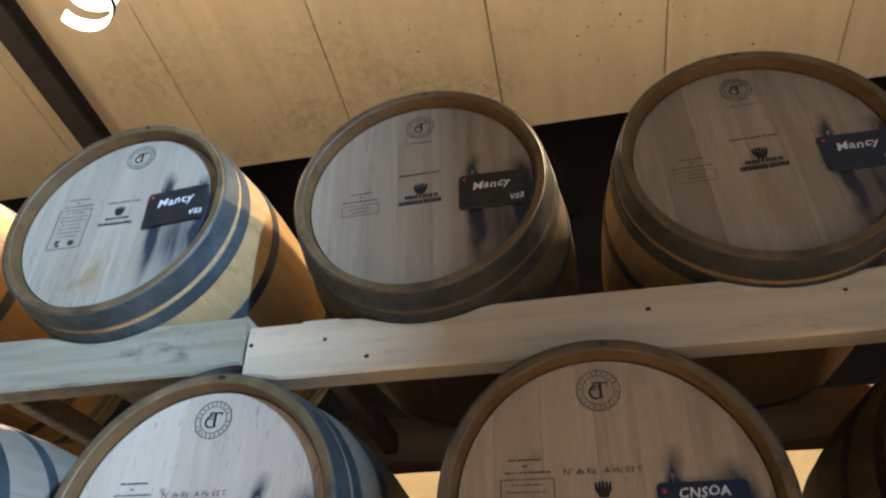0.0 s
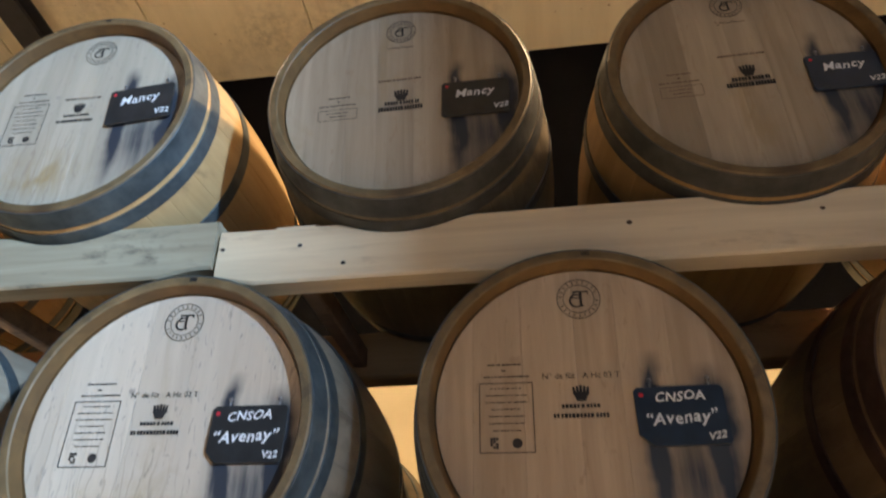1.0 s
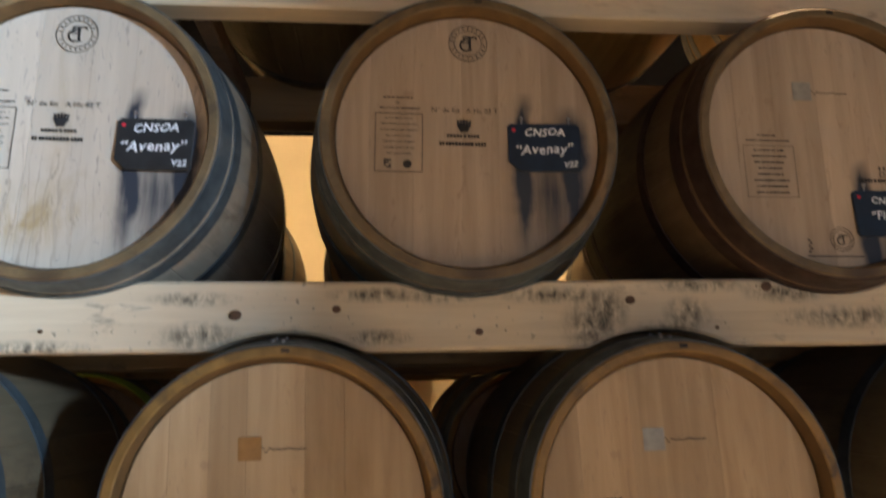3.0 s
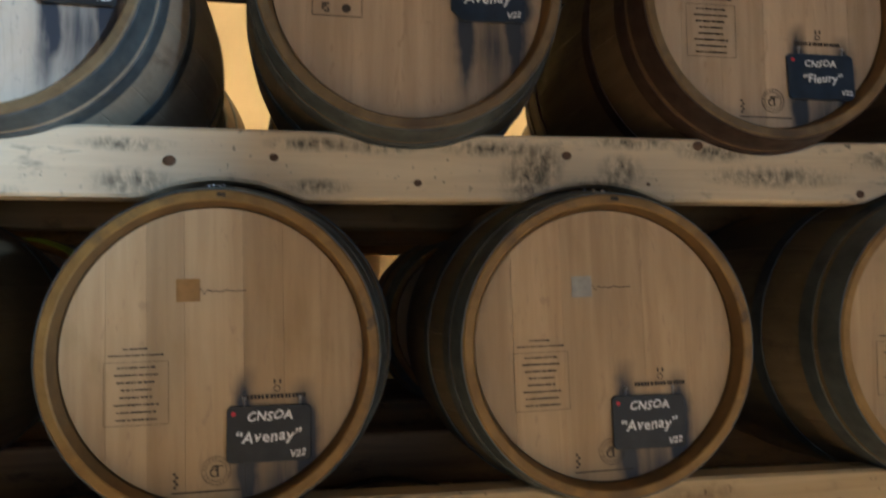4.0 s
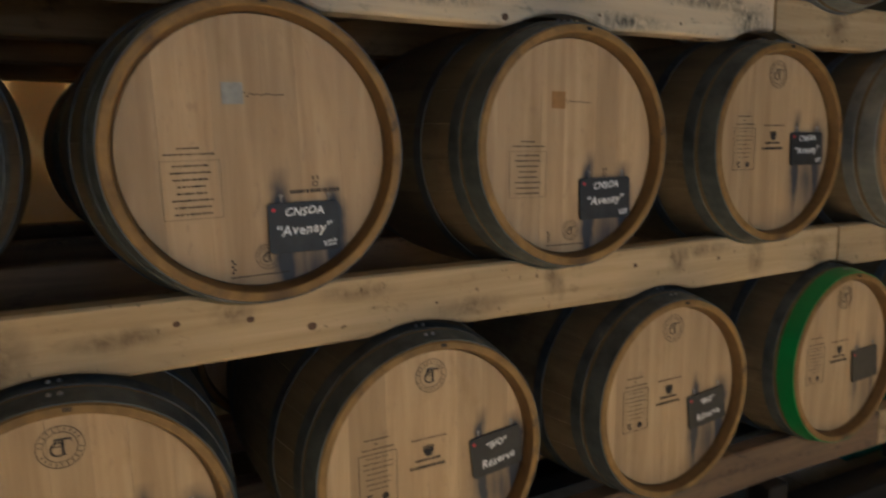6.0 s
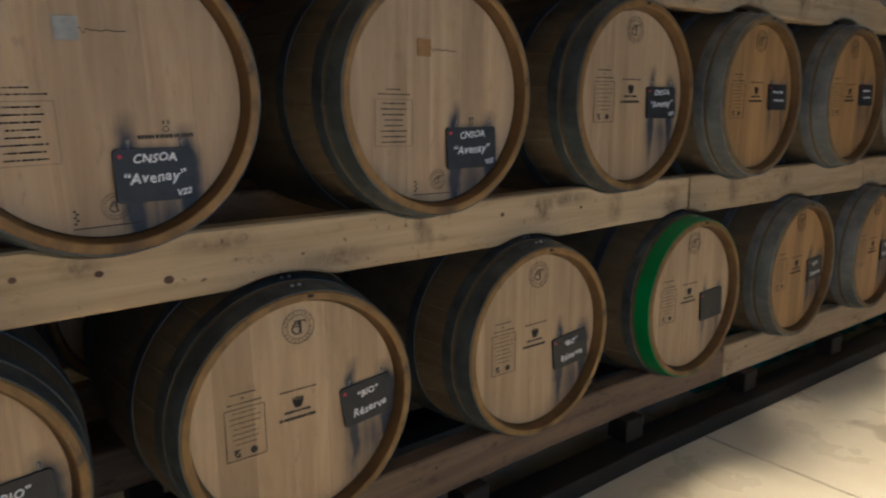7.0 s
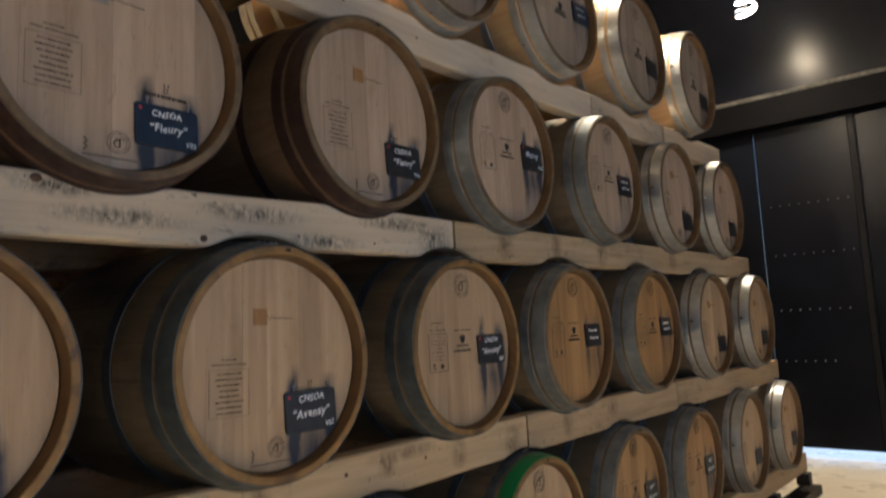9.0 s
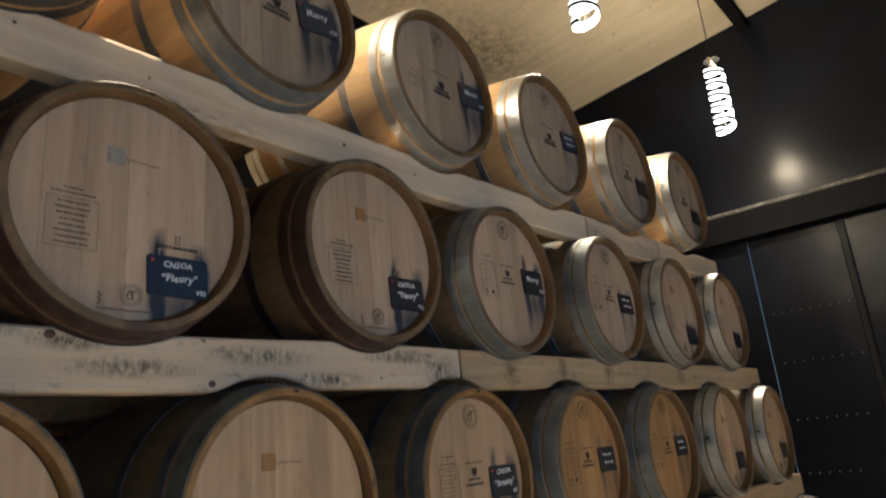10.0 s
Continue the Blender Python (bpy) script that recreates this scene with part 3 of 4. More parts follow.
# ---- slate tags ----
def tag(u, v, w, h, turn, rows, mat, clipped=False, place=(0, 0, 0)):
    where = "with chalk writing" if rows else "without any writing"
    # the blue of these tags is painted sky reflection
    colour = "blue-black" if mat is SKYSLATE else "black"
    root = tagged(new("slate_tag"), f"{colour} slate tag {where}, hung on a barrel", "tag", "slate tags on the barrels")
    bm = bmesh.new()
    c = 0.022 if clipped else 0.006
    k = 0.006
    pts = [(-w / 2, h / 2 - k), (-w / 2 + k, h / 2), (w / 2 - k, h / 2), (w / 2, h / 2 - k), (w / 2, -h / 2 + k), (w / 2 - k, -h / 2), (-w / 2 + c, -h / 2), (-w / 2, -h / 2 + c)]
    f = [bm.verts.new((x * 0.985, -0.0055, z * 0.98)) for x, z in pts]
    m = [bm.verts.new((x, -0.0045, z)) for x, z in pts]
    b = [bm.verts.new((x, 0.0, z)) for x, z in pts]
    bm.faces.new(f)
    bm.faces.new(list(reversed(b)))
    for p, q in ((f, m), (m, b)):
        for i in range(8):
            j = (i + 1) % 8
            bm.faces.new((p[i], p[j], q[j], q[i]))
    part("slate", bm, mat, root)
    dot = bmesh.new()
    disc(dot, -w * 0.42, h * 0.36, 0.0042, -0.0066)
    part("dot", dot, RED, root, "red dot")
    for words, size, x, z in rows:
        if words:
            me = text_mesh(words, size * h * 0.86, CHALK, 0.0006, "CENTER", 0.2)
            me.transform(Matrix.Translation((x * w, -0.0066, z * h)) @ Matrix.Rotation(radians(-2.5), 4, "Y"))
            turn_of = 300 * u + 170 * v + z
            for vert in me.vertices:
                px, pz = vert.co.x, vert.co.z
                vert.co.z += 0.0013 * math.sin(150 * px + turn_of)
                vert.co.x += 0.0006 * math.sin(220 * pz + 60 * px + turn_of)
            part("chalk_writing", me, None, root, "white chalk writing")
        else:
            line = bmesh.new()
            rnd = random.Random(int(1000 * (u + v)))
            for i in range(4):
                x0 = (x - 0.28 + 0.14 * i) * w
                flat(line, [(x0, z * h - 0.004), (x0 + 0.1 * w, z * h - 0.004 + rnd.uniform(-0.003, 0.003)), (x0 + 0.1 * w, z * h + 0.004), (x0, z * h + 0.004 + rnd.uniform(-0.003, 0.003))], -0.0064)
            part("chalk_writing", line, CHALK, root, "white chalk writing")
    for x in (-0.3, 0.36):
        hook = bmesh.new()
        bmesh.ops.create_cone(hook, cap_ends=True, segments=8, radius1=0.0022, radius2=0.0022, depth=0.016, matrix=Matrix.Translation((x * w, 0.0, h / 2 + 0.006)))
        bmesh.ops.create_uvsphere(hook, u_segments=8, v_segments=6, radius=0.0042, matrix=Matrix.Translation((x * w, -0.001, h / 2 + 0.014)))
        part("hook", hook, STEEL, root, "", True)
    root.matrix_world = Matrix.Translation(place) @ pose(u, RECESS - 0.003, v, -3, turn, 0)
    return root


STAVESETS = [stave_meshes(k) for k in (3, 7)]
LITSTAVES = stave_meshes(6, 27, LITSTAVE)
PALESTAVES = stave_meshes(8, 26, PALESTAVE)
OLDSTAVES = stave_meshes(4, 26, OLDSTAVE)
LITGOLDSTAVES = stave_meshes(5, 27, LITGOLDSTAVE)
CHIMES = [chime_mesh(True, CHIME), chime_mesh(False, CHIME)]
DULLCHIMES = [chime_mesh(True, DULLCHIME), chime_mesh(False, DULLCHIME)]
CROZES = [croze_mesh(True), croze_mesh(False)]
BACK = back_mesh()
PLAINHEAD = stained_head("head_oak_plain", 0.13, -0.03, 0.15, 0.1, 0.7)
HOOPS = [(0.0045, 0.058), (0.071, 0.107), (0.222, 0.256)]
HOOPS += [(LENGTH - b, LENGTH - a) for a, b in HOOPS]
HOOPMESH = {(mat.name, s): hoop_mesh(*s, mat) for mat in (HOOP, MIDHOOP, DARKHOOP, BRIGHTHOOP, DULLHOOP, GREEN, LIME) for s in HOOPS}
def rim_mesh():
    bm = bmesh.new()
    for i in range(5):
        a = 0.04 + 0.011 * i
        flat(bm, [((R_END - 0.013) * math.sin(a) - 0.001, (R_END - 0.013) * math.cos(a)), ((R_END - 0.013) * math.sin(a) + 0.0012, (R_END - 0.013) * math.cos(a)), ((R_END - 0.005) * math.sin(a) + 0.0012, (R_END - 0.005) * math.cos(a)), ((R_END - 0.005) * math.sin(a) - 0.001, (R_END - 0.005) * math.cos(a))], -0.0012, 0.003)
    return mesh_of("rim_stamp", bm, INK)


RIM = rim_mesh()
RIVETS = [rivet_mesh(0.038), rivet_mesh(0.09)]
PLAINBOARDS = [board_meshes(k, PLAINHEAD) for k in range(5)]


def barrel(label, seed=0, hoop=HOOP, first=None, boards=None, marks=None, group="barrels stacked on the rack", staves=None, dull=False):
    root = tagged(new("wine_barrel"), label, "barrel", group)
    for me in staves or STAVESETS[seed % 2]:
        part("stave", me, None, root)
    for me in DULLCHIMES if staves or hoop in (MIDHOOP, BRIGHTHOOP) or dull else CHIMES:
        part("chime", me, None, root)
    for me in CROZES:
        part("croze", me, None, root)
    for me in boards or PLAINBOARDS[seed % 5]:
        part("head_board", me, None, root)
    part("back_head", BACK, None, root)
    for k, s in enumerate(HOOPS):
        use = first if first and k == 0 else hoop
        part("hoop", HOOPMESH[use.name, s], None, root, "green painted hoop" if use in (GREEN, LIME) else "")
    part("rim_stamp", RIM, None, root)
    for me in RIVETS:
        part("hoop_rivets", me, None, root)
    for me in marks or ():
        part(me.name.split(".")[0], me, None, root, "black ink stamp" if "stamp" in me.name else "")
    return root


# ---- setting ----
RIDGE, FALL = 5.63, 0.112
XE, XW, YB, YF, YS = 8.3, -6.0, 2.4, -4.0, -7.5


def structure(name, bm, mat, label, parent=None):
    ob = part(name, bm, mat, parent, label)
    if parent is None:
        ob["kind"] = "structure"
    return ob


floor = tagged(new("floor"), "stained beige concrete floor with saw-cut joints", kind="structure")
for x0, x1 in ((XW, -0.8), (-0.79, 3.263), (3.276, 7.4), (7.406, XE)):
    for y0, y1 in ((-2.6, YB), (YF, -2.606)):
        part("slab", boxed((x0, y0, -0.15), (x1, y1, 0), 0.003), CONCRETE, floor)
part("sub_base", boxed((XW, YF, -0.3), (XE, YB, -0.151)), CONCRETE, floor)
structure("ground", boxed((-60, -60, -0.5), (60, 60, -0.302)), CONCRETE, "pale concrete yard outside")


def sloped(x0, x1, y0, y1, lift, thick):
    bm = bmesh.new()
    vs = [bm.verts.new((x, y, RIDGE - FALL * y + lift + d)) for d in (0, thick) for x, y in ((x0, y0), (x1, y0), (x1, y1), (x0, y1))]
    for f in ((3, 2, 1, 0), (4, 5, 6, 7), (0, 1, 5, 4), (1, 2, 6, 5), (2, 3, 7, 6), (3, 0, 4, 7)):
        bm.faces.new([vs[i] for i in f])
    return bm


ceiling = bmesh.new()
x = -5.12
SEAMS = []
while x < XE:
    SEAMS.append(x)
    x += 1.115
for a, b in zip([XW] + SEAMS, SEAMS + [XE]):
    piece = sloped(a + 0.004, b - 0.004, YF, YB, 0, 0.1)
    me = bpy.data.meshes.new("piece")
    bmesh.ops.bevel(piece, geom=[e for e in piece.edges], offset=0.006, segments=1, affect="EDGES")
    piece.to_mesh(me)
    piece.free()
    ceiling.from_mesh(me)
structure("ceiling", ceiling, ROOF, "cream insulated roof panels with mould stains")
structure("roof", sloped(XW - 0.2, XE + 0.2, YF - 0.2, YB + 0.2, 0.11, 0.06), BLACKSTEEL, "dark metal roof skin")
GREYSTEEL = plain("grey_steel", (0.035, 0.035, 0.04), 0.55, 0.25, 8)
for x in (-2.56,):
    rafter = tagged(new("roof_rafter"), "black steel rafter under the roof panels", "rafter", "rafters of the roof")
    part("web", sloped(x - 0.006, x + 0.006, YF, YB, -0.14, 0.139), GREYSTEEL, rafter)
    part("flange", sloped(x - 0.085, x + 0.085, YF, YB, -0.15, 0.01), GREYSTEEL, rafter)
    part("flange", sloped(x - 0.085, x + 0.085, YF, YB, -0.012, 0.01), GREYSTEEL, rafter)

purlin = tagged(new("roof_purlin"), "black steel purlin from which the lamps hang", "purlin")
PURLIN = -0.11
for lift, thick, half in ((-0.12, 0.012, 0.05), (-0.108, 0.1, 0.006), (-0.012, 0.01, 0.05)):
    part("flange" if half > 0.01 else "web", sloped(XW, XE, PURLIN - half, PURLIN + half, lift, thick), BLACKSTEEL, purlin)

# end wall with a large door
H = 6.3
east = structure("wall_east", boxed((XE, 0.35, 0), (XE + 0.15, YB, H)), BLACKWALL, "black metal-clad end wall")
part("cladding", boxed((XE, YF, 3.2), (XE + 0.15, 0.35, H)), BLACKWALL, east)
part("cladding", boxed((XE, YF, 0), (XE + 0.15, -3.4, 3.2)), BLACKWALL, east)
part("header", boxed((XE - 0.14, YF, 3.22), (XE, YB, 3.5), 0.006), MATTBLACK, east)
conduit = bmesh.new()
for i in range(160):
    bmesh.ops.create_cone(conduit, cap_ends=False, segments=10, radius1=0.026 + 0.006 * (i % 2), radius2=0.032 - 0.006 * (i % 2), depth=0.031, matrix=Matrix.Translation((XE - 0.06, -2.6 + 0.031 * i, 3.535)) @ Matrix.Rotation(radians(90), 4, "X"))
CONDUIT = plain("grey_conduit", (0.055, 0.052, 0.045), 0.5, 0.5, 12)
tagged(part("conduit", conduit, CONDUIT), "grey ribbed flexible conduit along the header", "conduit")
door = tagged(new("door_1"), "large black metal sliding door with a gap at the floor", "door", kind="structure")
for y0, y1 in ((-3.5, -2.0), (-1.996, -0.56), (-0.50, 0.34)):
    part("panel", boxed((XE - 0.02, y0, 0.085), (XE + 0.04, y1, 3.2), 0.006), BLACKWALL, door)
part("stile", boxed((XE - 0.05, -0.558, 0.085), (XE + 0.03, -0.502, 3.2), 0.004), BLACKSTEEL, door)
for z, n0 in ((2.42, 9), (1.93, 9), (1.39, 8), (0.9, 6)):
    for i in range(n0):
        b = bmesh.new()
        bmesh.ops.create_uvsphere(b, u_segments=8, v_segments=5, radius=0.007, matrix=Matrix.Translation((XE - 0.021, 0.24 - 0.085 * i, z)))
        part("bolt", b, STEEL, door, "", True)
structure("wall_west", boxed((XW - 0.15, YF, 0), (XW, YB, H)), BLACKWALL, "black metal-clad end wall")
north = structure("wall_north", boxed((XW, YB, 0), (XE + 0.15, YB + 0.15, 3.0)), PANEL, "cream panel wall with black cladding above")
part("cladding", boxed((XW, YB, 3.001), (XE + 0.15, YB + 0.15, H)), MATTBLACK, north)
# unseen dark wall added behind the camera: a wide frosted window and a small open one above it that trims the daylight
south = structure("wall_south", boxed((XW, YF - 0.15, 0), (-0.05, YF, H)), DARKWALL, "unseen dark wall added behind the camera, two openings shaping the daylight")
for x0, x1, z0, z1 in ((-0.05, XE + 0.15, 0.0, 0.95), (5.05, XE + 0.15, 0.95, 2.05), (-0.05, 3.4, 2.05, H), (4.33, XE + 0.15, 2.05, H), (3.4, 4.33, 2.05, 2.07), (3.4, 4.33, 2.93, H)):
    part("cladding", boxed((x0, YF - 0.15, z0), (x1, YF, z1)), DARKWALL, south)
part("frosted_pane", boxed((-0.05, YF - 0.14, 0.95), (5.05, YF - 0.12, 2.05)), SILVER, south)


# ---- coil lamps ----
glow, gn, gl, gb = material("coil_glow", 0.5)
gb.inputs["Base Color"].default_value = (0.9, 0.88, 0.82, 1)
gb.inputs["Emission Color"].default_value = (1.0, 0.86, 0.66, 1)
gb.inputs["Emission Strength"].default_value = 5.0


def coil_lamp(place):
    root = tagged(new("pendant_lamp"), "hanging lamp with a white glowing spiral ribbon", "lamp", "spiral pendant lamps")
    x, y, z = place
    bm = bmesh.new()
    turns, steps, r, high = 5.5, 150, 0.088, 0.66
    rows = []
    for i in range(steps + 1):
        a = 2 * math.pi * turns * i / steps
        h = high / 2 - high * i / steps
        c, s = math.cos(a), math.sin(a)
        rows.append([bm.verts.new((k * c, k * s, h + d)) for k, d in ((r, 0.029), (r, -0.029), (r - 0.003, -0.029), (r - 0.003, 0.029))])
    for p, q in zip(rows, rows[1:]):
        for i in range(4):
            j = (i + 1) % 4
            bm.faces.new((p[i], p[j], q[j], q[i]))
    part("spiral_ribbon", bm, glow, root)
    bm = bmesh.new()
    rows = []
    for i in range(steps + 1):
        a = 2 * math.pi * turns * i / steps
        h = high / 2 - high * i / steps
        rows.append([bm.verts.new((k * math.cos(a), k * math.sin(a), h + d)) for k, d in ((r + 0.006, 0.014), (r + 0.006, -0.014), (r + 0.001, -0.014), (r + 0.001, 0.014))])
    for p, q in zip(rows, rows[1:]):
        for i in range(4):
            j = (i + 1) % 4
            bm.faces.new((p[i], p[j], q[j], q[i]))
    part("spiral_track", bm, BLACKSTEEL, root, "dark metal track round the glowing ribbon")
    cap = bmesh.new()
    bmesh.ops.create_cone(cap, cap_ends=True, segments=20, radius1=0.075, radius2=0.03, depth=0.05, matrix=Matrix.Translation((0, 0, high / 2 + 0.105)))
    part("cap", cap, BLACKSTEEL, root)
    bracket = bmesh.new()
    box(bracket, (-0.095, -0.012, high / 2 + 0.045), (0.095, 0.012, high / 2 + 0.08), 0.002)
    for side in (-0.095, 0.087):
        box(bracket, (side, -0.012, high / 2 - 0.02), (side + 0.008, 0.012, high / 2 + 0.046), 0.001)
    part("bracket", bracket, PANEL, root, "cream bracket over the spiral")
    rod = bmesh.new()
    bmesh.ops.create_cone(rod, cap_ends=True, segments=8, radius1=0.004, radius2=0.004, depth=high, matrix=Matrix.Translation((0, 0, 0)))
    part("rod", rod, BLACKSTEEL, root)
    top = RIDGE - FALL * y - z
    cord = bmesh.new()
    bmesh.ops.create_cone(cord, cap_ends=True, segments=8, radius1=0.005, radius2=0.005, depth=top - high / 2 - 0.09, matrix=Matrix.Translation((0, 0, (top + high / 2 + 0.09) / 2)))
    part("cord", cord, BLACKSTEEL, root)
    root.location = place


for spot in LAMPS:
    coil_lamp(spot)


# ---- rack ----
def bend(x):
    return -0.04 * max(0.0, x - 2.9)


def rise(tier, x):
    """The third tier climbs a little towards the end door."""
    k = min(1.0, max(0.0, (x - 1.65) / 0.7))
    return 0.018 * k * k * (3 - 2 * k) if tier == 3 else 0.0


TIERS = {4: (2.350, 2.490), 3: (1.612, 1.750), 2: (0.886, 1.032), 1: (0.152, 0.292)}
CENTRES = {
    4: [-2.0, -1.18, -0.371, 0.437, 1.214, 1.985, 2.78, 3.56, 4.35, 5.12],
    3: [-1.6, -0.8, 0.0, 0.79, 1.565, 2.355, 3.12, 3.93, 4.725, 5.49],
    2: [-1.19, -0.39, 0.424, 1.18, 1.973, 2.775, 3.525, 4.285, 5.1, 5.93],
    1: [-0.8, 0.0, 0.785, 1.556, 2.366, 3.173, 3.967, 4.71, 5.55, 6.34],
}
SPLITS = {4: [-3.0, 0.017, 3.9, 4.72, 5.62], 3: [-3.0, 2.81, 6.0], 2: [-3.0, 3.2, 4.62, 6.42], 1: [-3.0, 3.52, 4.6, 6.9]}
FRONT = -0.08
GREYBEAM = wood("beam_aged", (0.27, 0.24, 0.17), (0.42, 0.38, 0.28), (1.5, 26, 26), 0.7, False, ((0.05, 0.05, 0.045), (3, 9, 9), 0.55, 0.72))[0]
MOULDY = wood("beam_mouldy", (0.66, 0.54, 0.38), (0.82, 0.7, 0.52), (1.5, 30, 30), 0.7, False, ((0.05, 0.045, 0.04), (4, 12, 12), 0.55, 0.72))
STAINED = wood("beam_stained", (0.44, 0.32, 0.17), (0.62, 0.47, 0.28), (1.5, 30, 30), 0.7, False, ((0.13, 0.075, 0.035), (4, 12, 12), 0.54, 0.75))
PALEPINE = wood("beam_pale", (0.66, 0.52, 0.35), (0.84, 0.7, 0.5), (1.2, 26, 26), 0.65, False, ((0.35, 0.22, 0.13), (2, 12, 12), 0.56, 0.75))[0]
# browner and darker pine; for rear beams this carries the shade of the gaps
SHADEDPINE = wood("beam_brown", (0.28, 0.17, 0.075), (0.42, 0.27, 0.13), (1.5, 26, 26), 0.7, False, ((0.05, 0.035, 0.025), (4, 10, 10), 0.5, 0.72))[0]
DIMPINE = wood("beam_dark", (0.17, 0.11, 0.07), (0.3, 0.2, 0.12), (1.5, 26, 26), 0.7, False, ((0.03, 0.028, 0.025), (6, 15, 15), 0.5, 0.7))[0]


def blotched(kind, spots, colour, grain, soft):
    """Adds large uneven stains (x, z, width, height) to a beam's wood."""
    m, n, l, b, out = kind
    speck = ramp(n, [(0.5 - soft, (0, 0, 0)), (0.5 + soft, (1, 1, 1))])
    l.new(noisy(n, l, coords(n, l, grain), 1.0, 7, 0.68, 0.4), speck.inputs[0])
    for x, z, w, h in spots:
        d = n.new("ShaderNodeVectorMath")
        d.operation = "DISTANCE"
        l.new(coords(n, l, (1 / w, 0, 1 / h)), d.inputs[0])
        d.inputs[1].default_value = (x / w, 0, z / h)
        r = n.new("ShaderNodeMapRange")
        r.inputs["From Min"].default_value, r.inputs["From Max"].default_value = 0.2, 1.0
        r.inputs["To Min"].default_value, r.inputs["To Max"].default_value = 0.95, 0.0
        l.new(d.outputs["Value"], r.inputs["Value"])
        out = mixed(n, l, out, colour, mixed(n, l, r.outputs[0], speck.outputs[0], 1.0, "MULTIPLY"))
    fleck = ramp(n, [(0.66, (0, 0, 0)), (0.71, (0.85, 0.85, 0.85))])
    l.new(noisy(n, l, coords(n, l, (75, 40, 48)), 1.0, 2, 0.5, 0.3), fleck.inputs[0])
    field = ramp(n, [(0.45, (0, 0, 0)), (0.6, (1, 1, 1))])
    l.new(noisy(n, l, coords(n, l, (3, 3, 6)), 1.0, 3), field.inputs[0])
    out = mixed(n, l, out, colour, mixed(n, l, fleck.outputs[0], field.outputs[0], 1.0, "MULTIPLY"))
    l.new(out, b.inputs["Base Color"])


def plank(x0, x1, y, z0, z1, above, below, thick=0.07, seed=1, shift=(0, 0), tier=0):
    """A sawn beam on edge, hollowed where barrels lie on it and where it lies on barrels."""
    rnd = random.Random(seed)
    bm = bmesh.new()
    n = max(2, int((x1 - x0) / 0.03))
    rings = []
    ph = rnd.uniform(0, 6)
    for i in range(n + 1):
        x = x0 + (x1 - x0) * i / n
        top, low = z1, z0
        for c in above:
            q = abs(x - c)
            if q < 0.34:
                top = min(top, z1 + 0.289 - math.sqrt(0.342 ** 2 - q * q) + 0.012 + 0.012)
        for c, zc in below:
            q = abs(x - c)
            if q < 0.32:
                low = max(low, min(zc + math.sqrt(0.325 ** 2 - q * q), z0 + 0.045))
        top = min(z1, top) + 0.0016 * math.sin(5 * x + ph)
        low = low + 0.0016 * math.sin(4 * x + ph * 2)
        yy = y + bend(x) + 0.0018 * math.sin(2.3 * x + ph) + shift[0]
        top, low, c = top + rise(tier, x), low + rise(tier, x), 0.006
        rings.append([bm.verts.new((x, yy + a, b + shift[1])) for a, b in ((c, low), (0, low + c), (0, top - c), (c, top), (thick - c, top), (thick, top - c), (thick, low + c), (thick - c, low))])
    for p, q in zip(rings, rings[1:]):
        for i in range(8):
            j = (i + 1) % 8
            bm.faces.new((p[i], p[j], q[j], q[i]))
    bm.faces.new(rings[0])
    bm.faces.new(list(reversed(rings[-1])))
    return bm


def knot(x, z, r, mat, beam, name="knot", y=0.0):
    bm = bmesh.new()
    bmesh.ops.create_uvsphere(bm, u_segments=12, v_segments=6, radius=r)
    bmesh.ops.scale(bm, vec=(1.15, 0.14, 0.95), verts=bm.verts)
    bmesh.ops.translate(bm, vec=(x, y + bend(x), z), verts=bm.verts)
    part(name, bm, mat, beam, "", True)


blotched(MOULDY, [(1.04, 1.655, 0.075, 0.075), (1.075, 1.69, 0.05, 0.05), (0.96, 1.72, 0.14, 0.022), (0.73, 1.718, 0.09, 0.02), (1.19, 1.64, 0.09, 0.03), (1.27, 1.738, 0.12, 0.02),
                  (0.6, 1.722, 0.11, 0.02), (0.61, 1.637, 0.08, 0.02), (0.25, 1.715, 0.1, 0.018), (0.26, 1.642, 0.09, 0.035), (-0.06, 1.622, 0.15, 0.02), (1.24, 1.68, 0.06, 0.04), (1.46, 1.725, 0.12, 0.03),
                  (1.6, 1.67, 0.2, 0.03), (1.95, 1.71, 0.2, 0.03), (2.2, 1.65, 0.18, 0.03), (2.5, 1.73, 0.2, 0.03), (2.7, 1.68, 0.1, 0.07)], (0.03, 0.03, 0.026), (60, 40, 30), 0.12)
blotched(STAINED, [(0.69, 0.957, 0.07, 0.09), (1.12, 0.985, 0.06, 0.035), (0.9, 0.96, 0.12, 0.03), (1.95, 0.975, 0.03, 0.06), (1.98, 0.95, 0.02, 0.05), (0.5, 1.0, 0.2, 0.04), (1.4, 1.0, 0.12, 0.025), (1.7, 0.93, 0.15, 0.03),
                   (2.42, 0.98, 0.05, 0.05), (2.5, 1.0, 0.2, 0.03), (2.78, 0.96, 0.05, 0.07), (3.1, 0.94, 0.06, 0.08), (3.5, 0.97, 0.05, 0.08), (3.9, 0.98, 0.06, 0.05), (3.12, 1.7, 0.06, 0.09), (3.5, 1.72, 0.05, 0.07), (3.9, 1.7, 0.06, 0.08), (4.7, 1.7, 0.06, 0.07)], (0.1, 0.06, 0.03), (26, 20, 16), 0.2)
MOULDY, STAINED = MOULDY[0], STAINED[0]
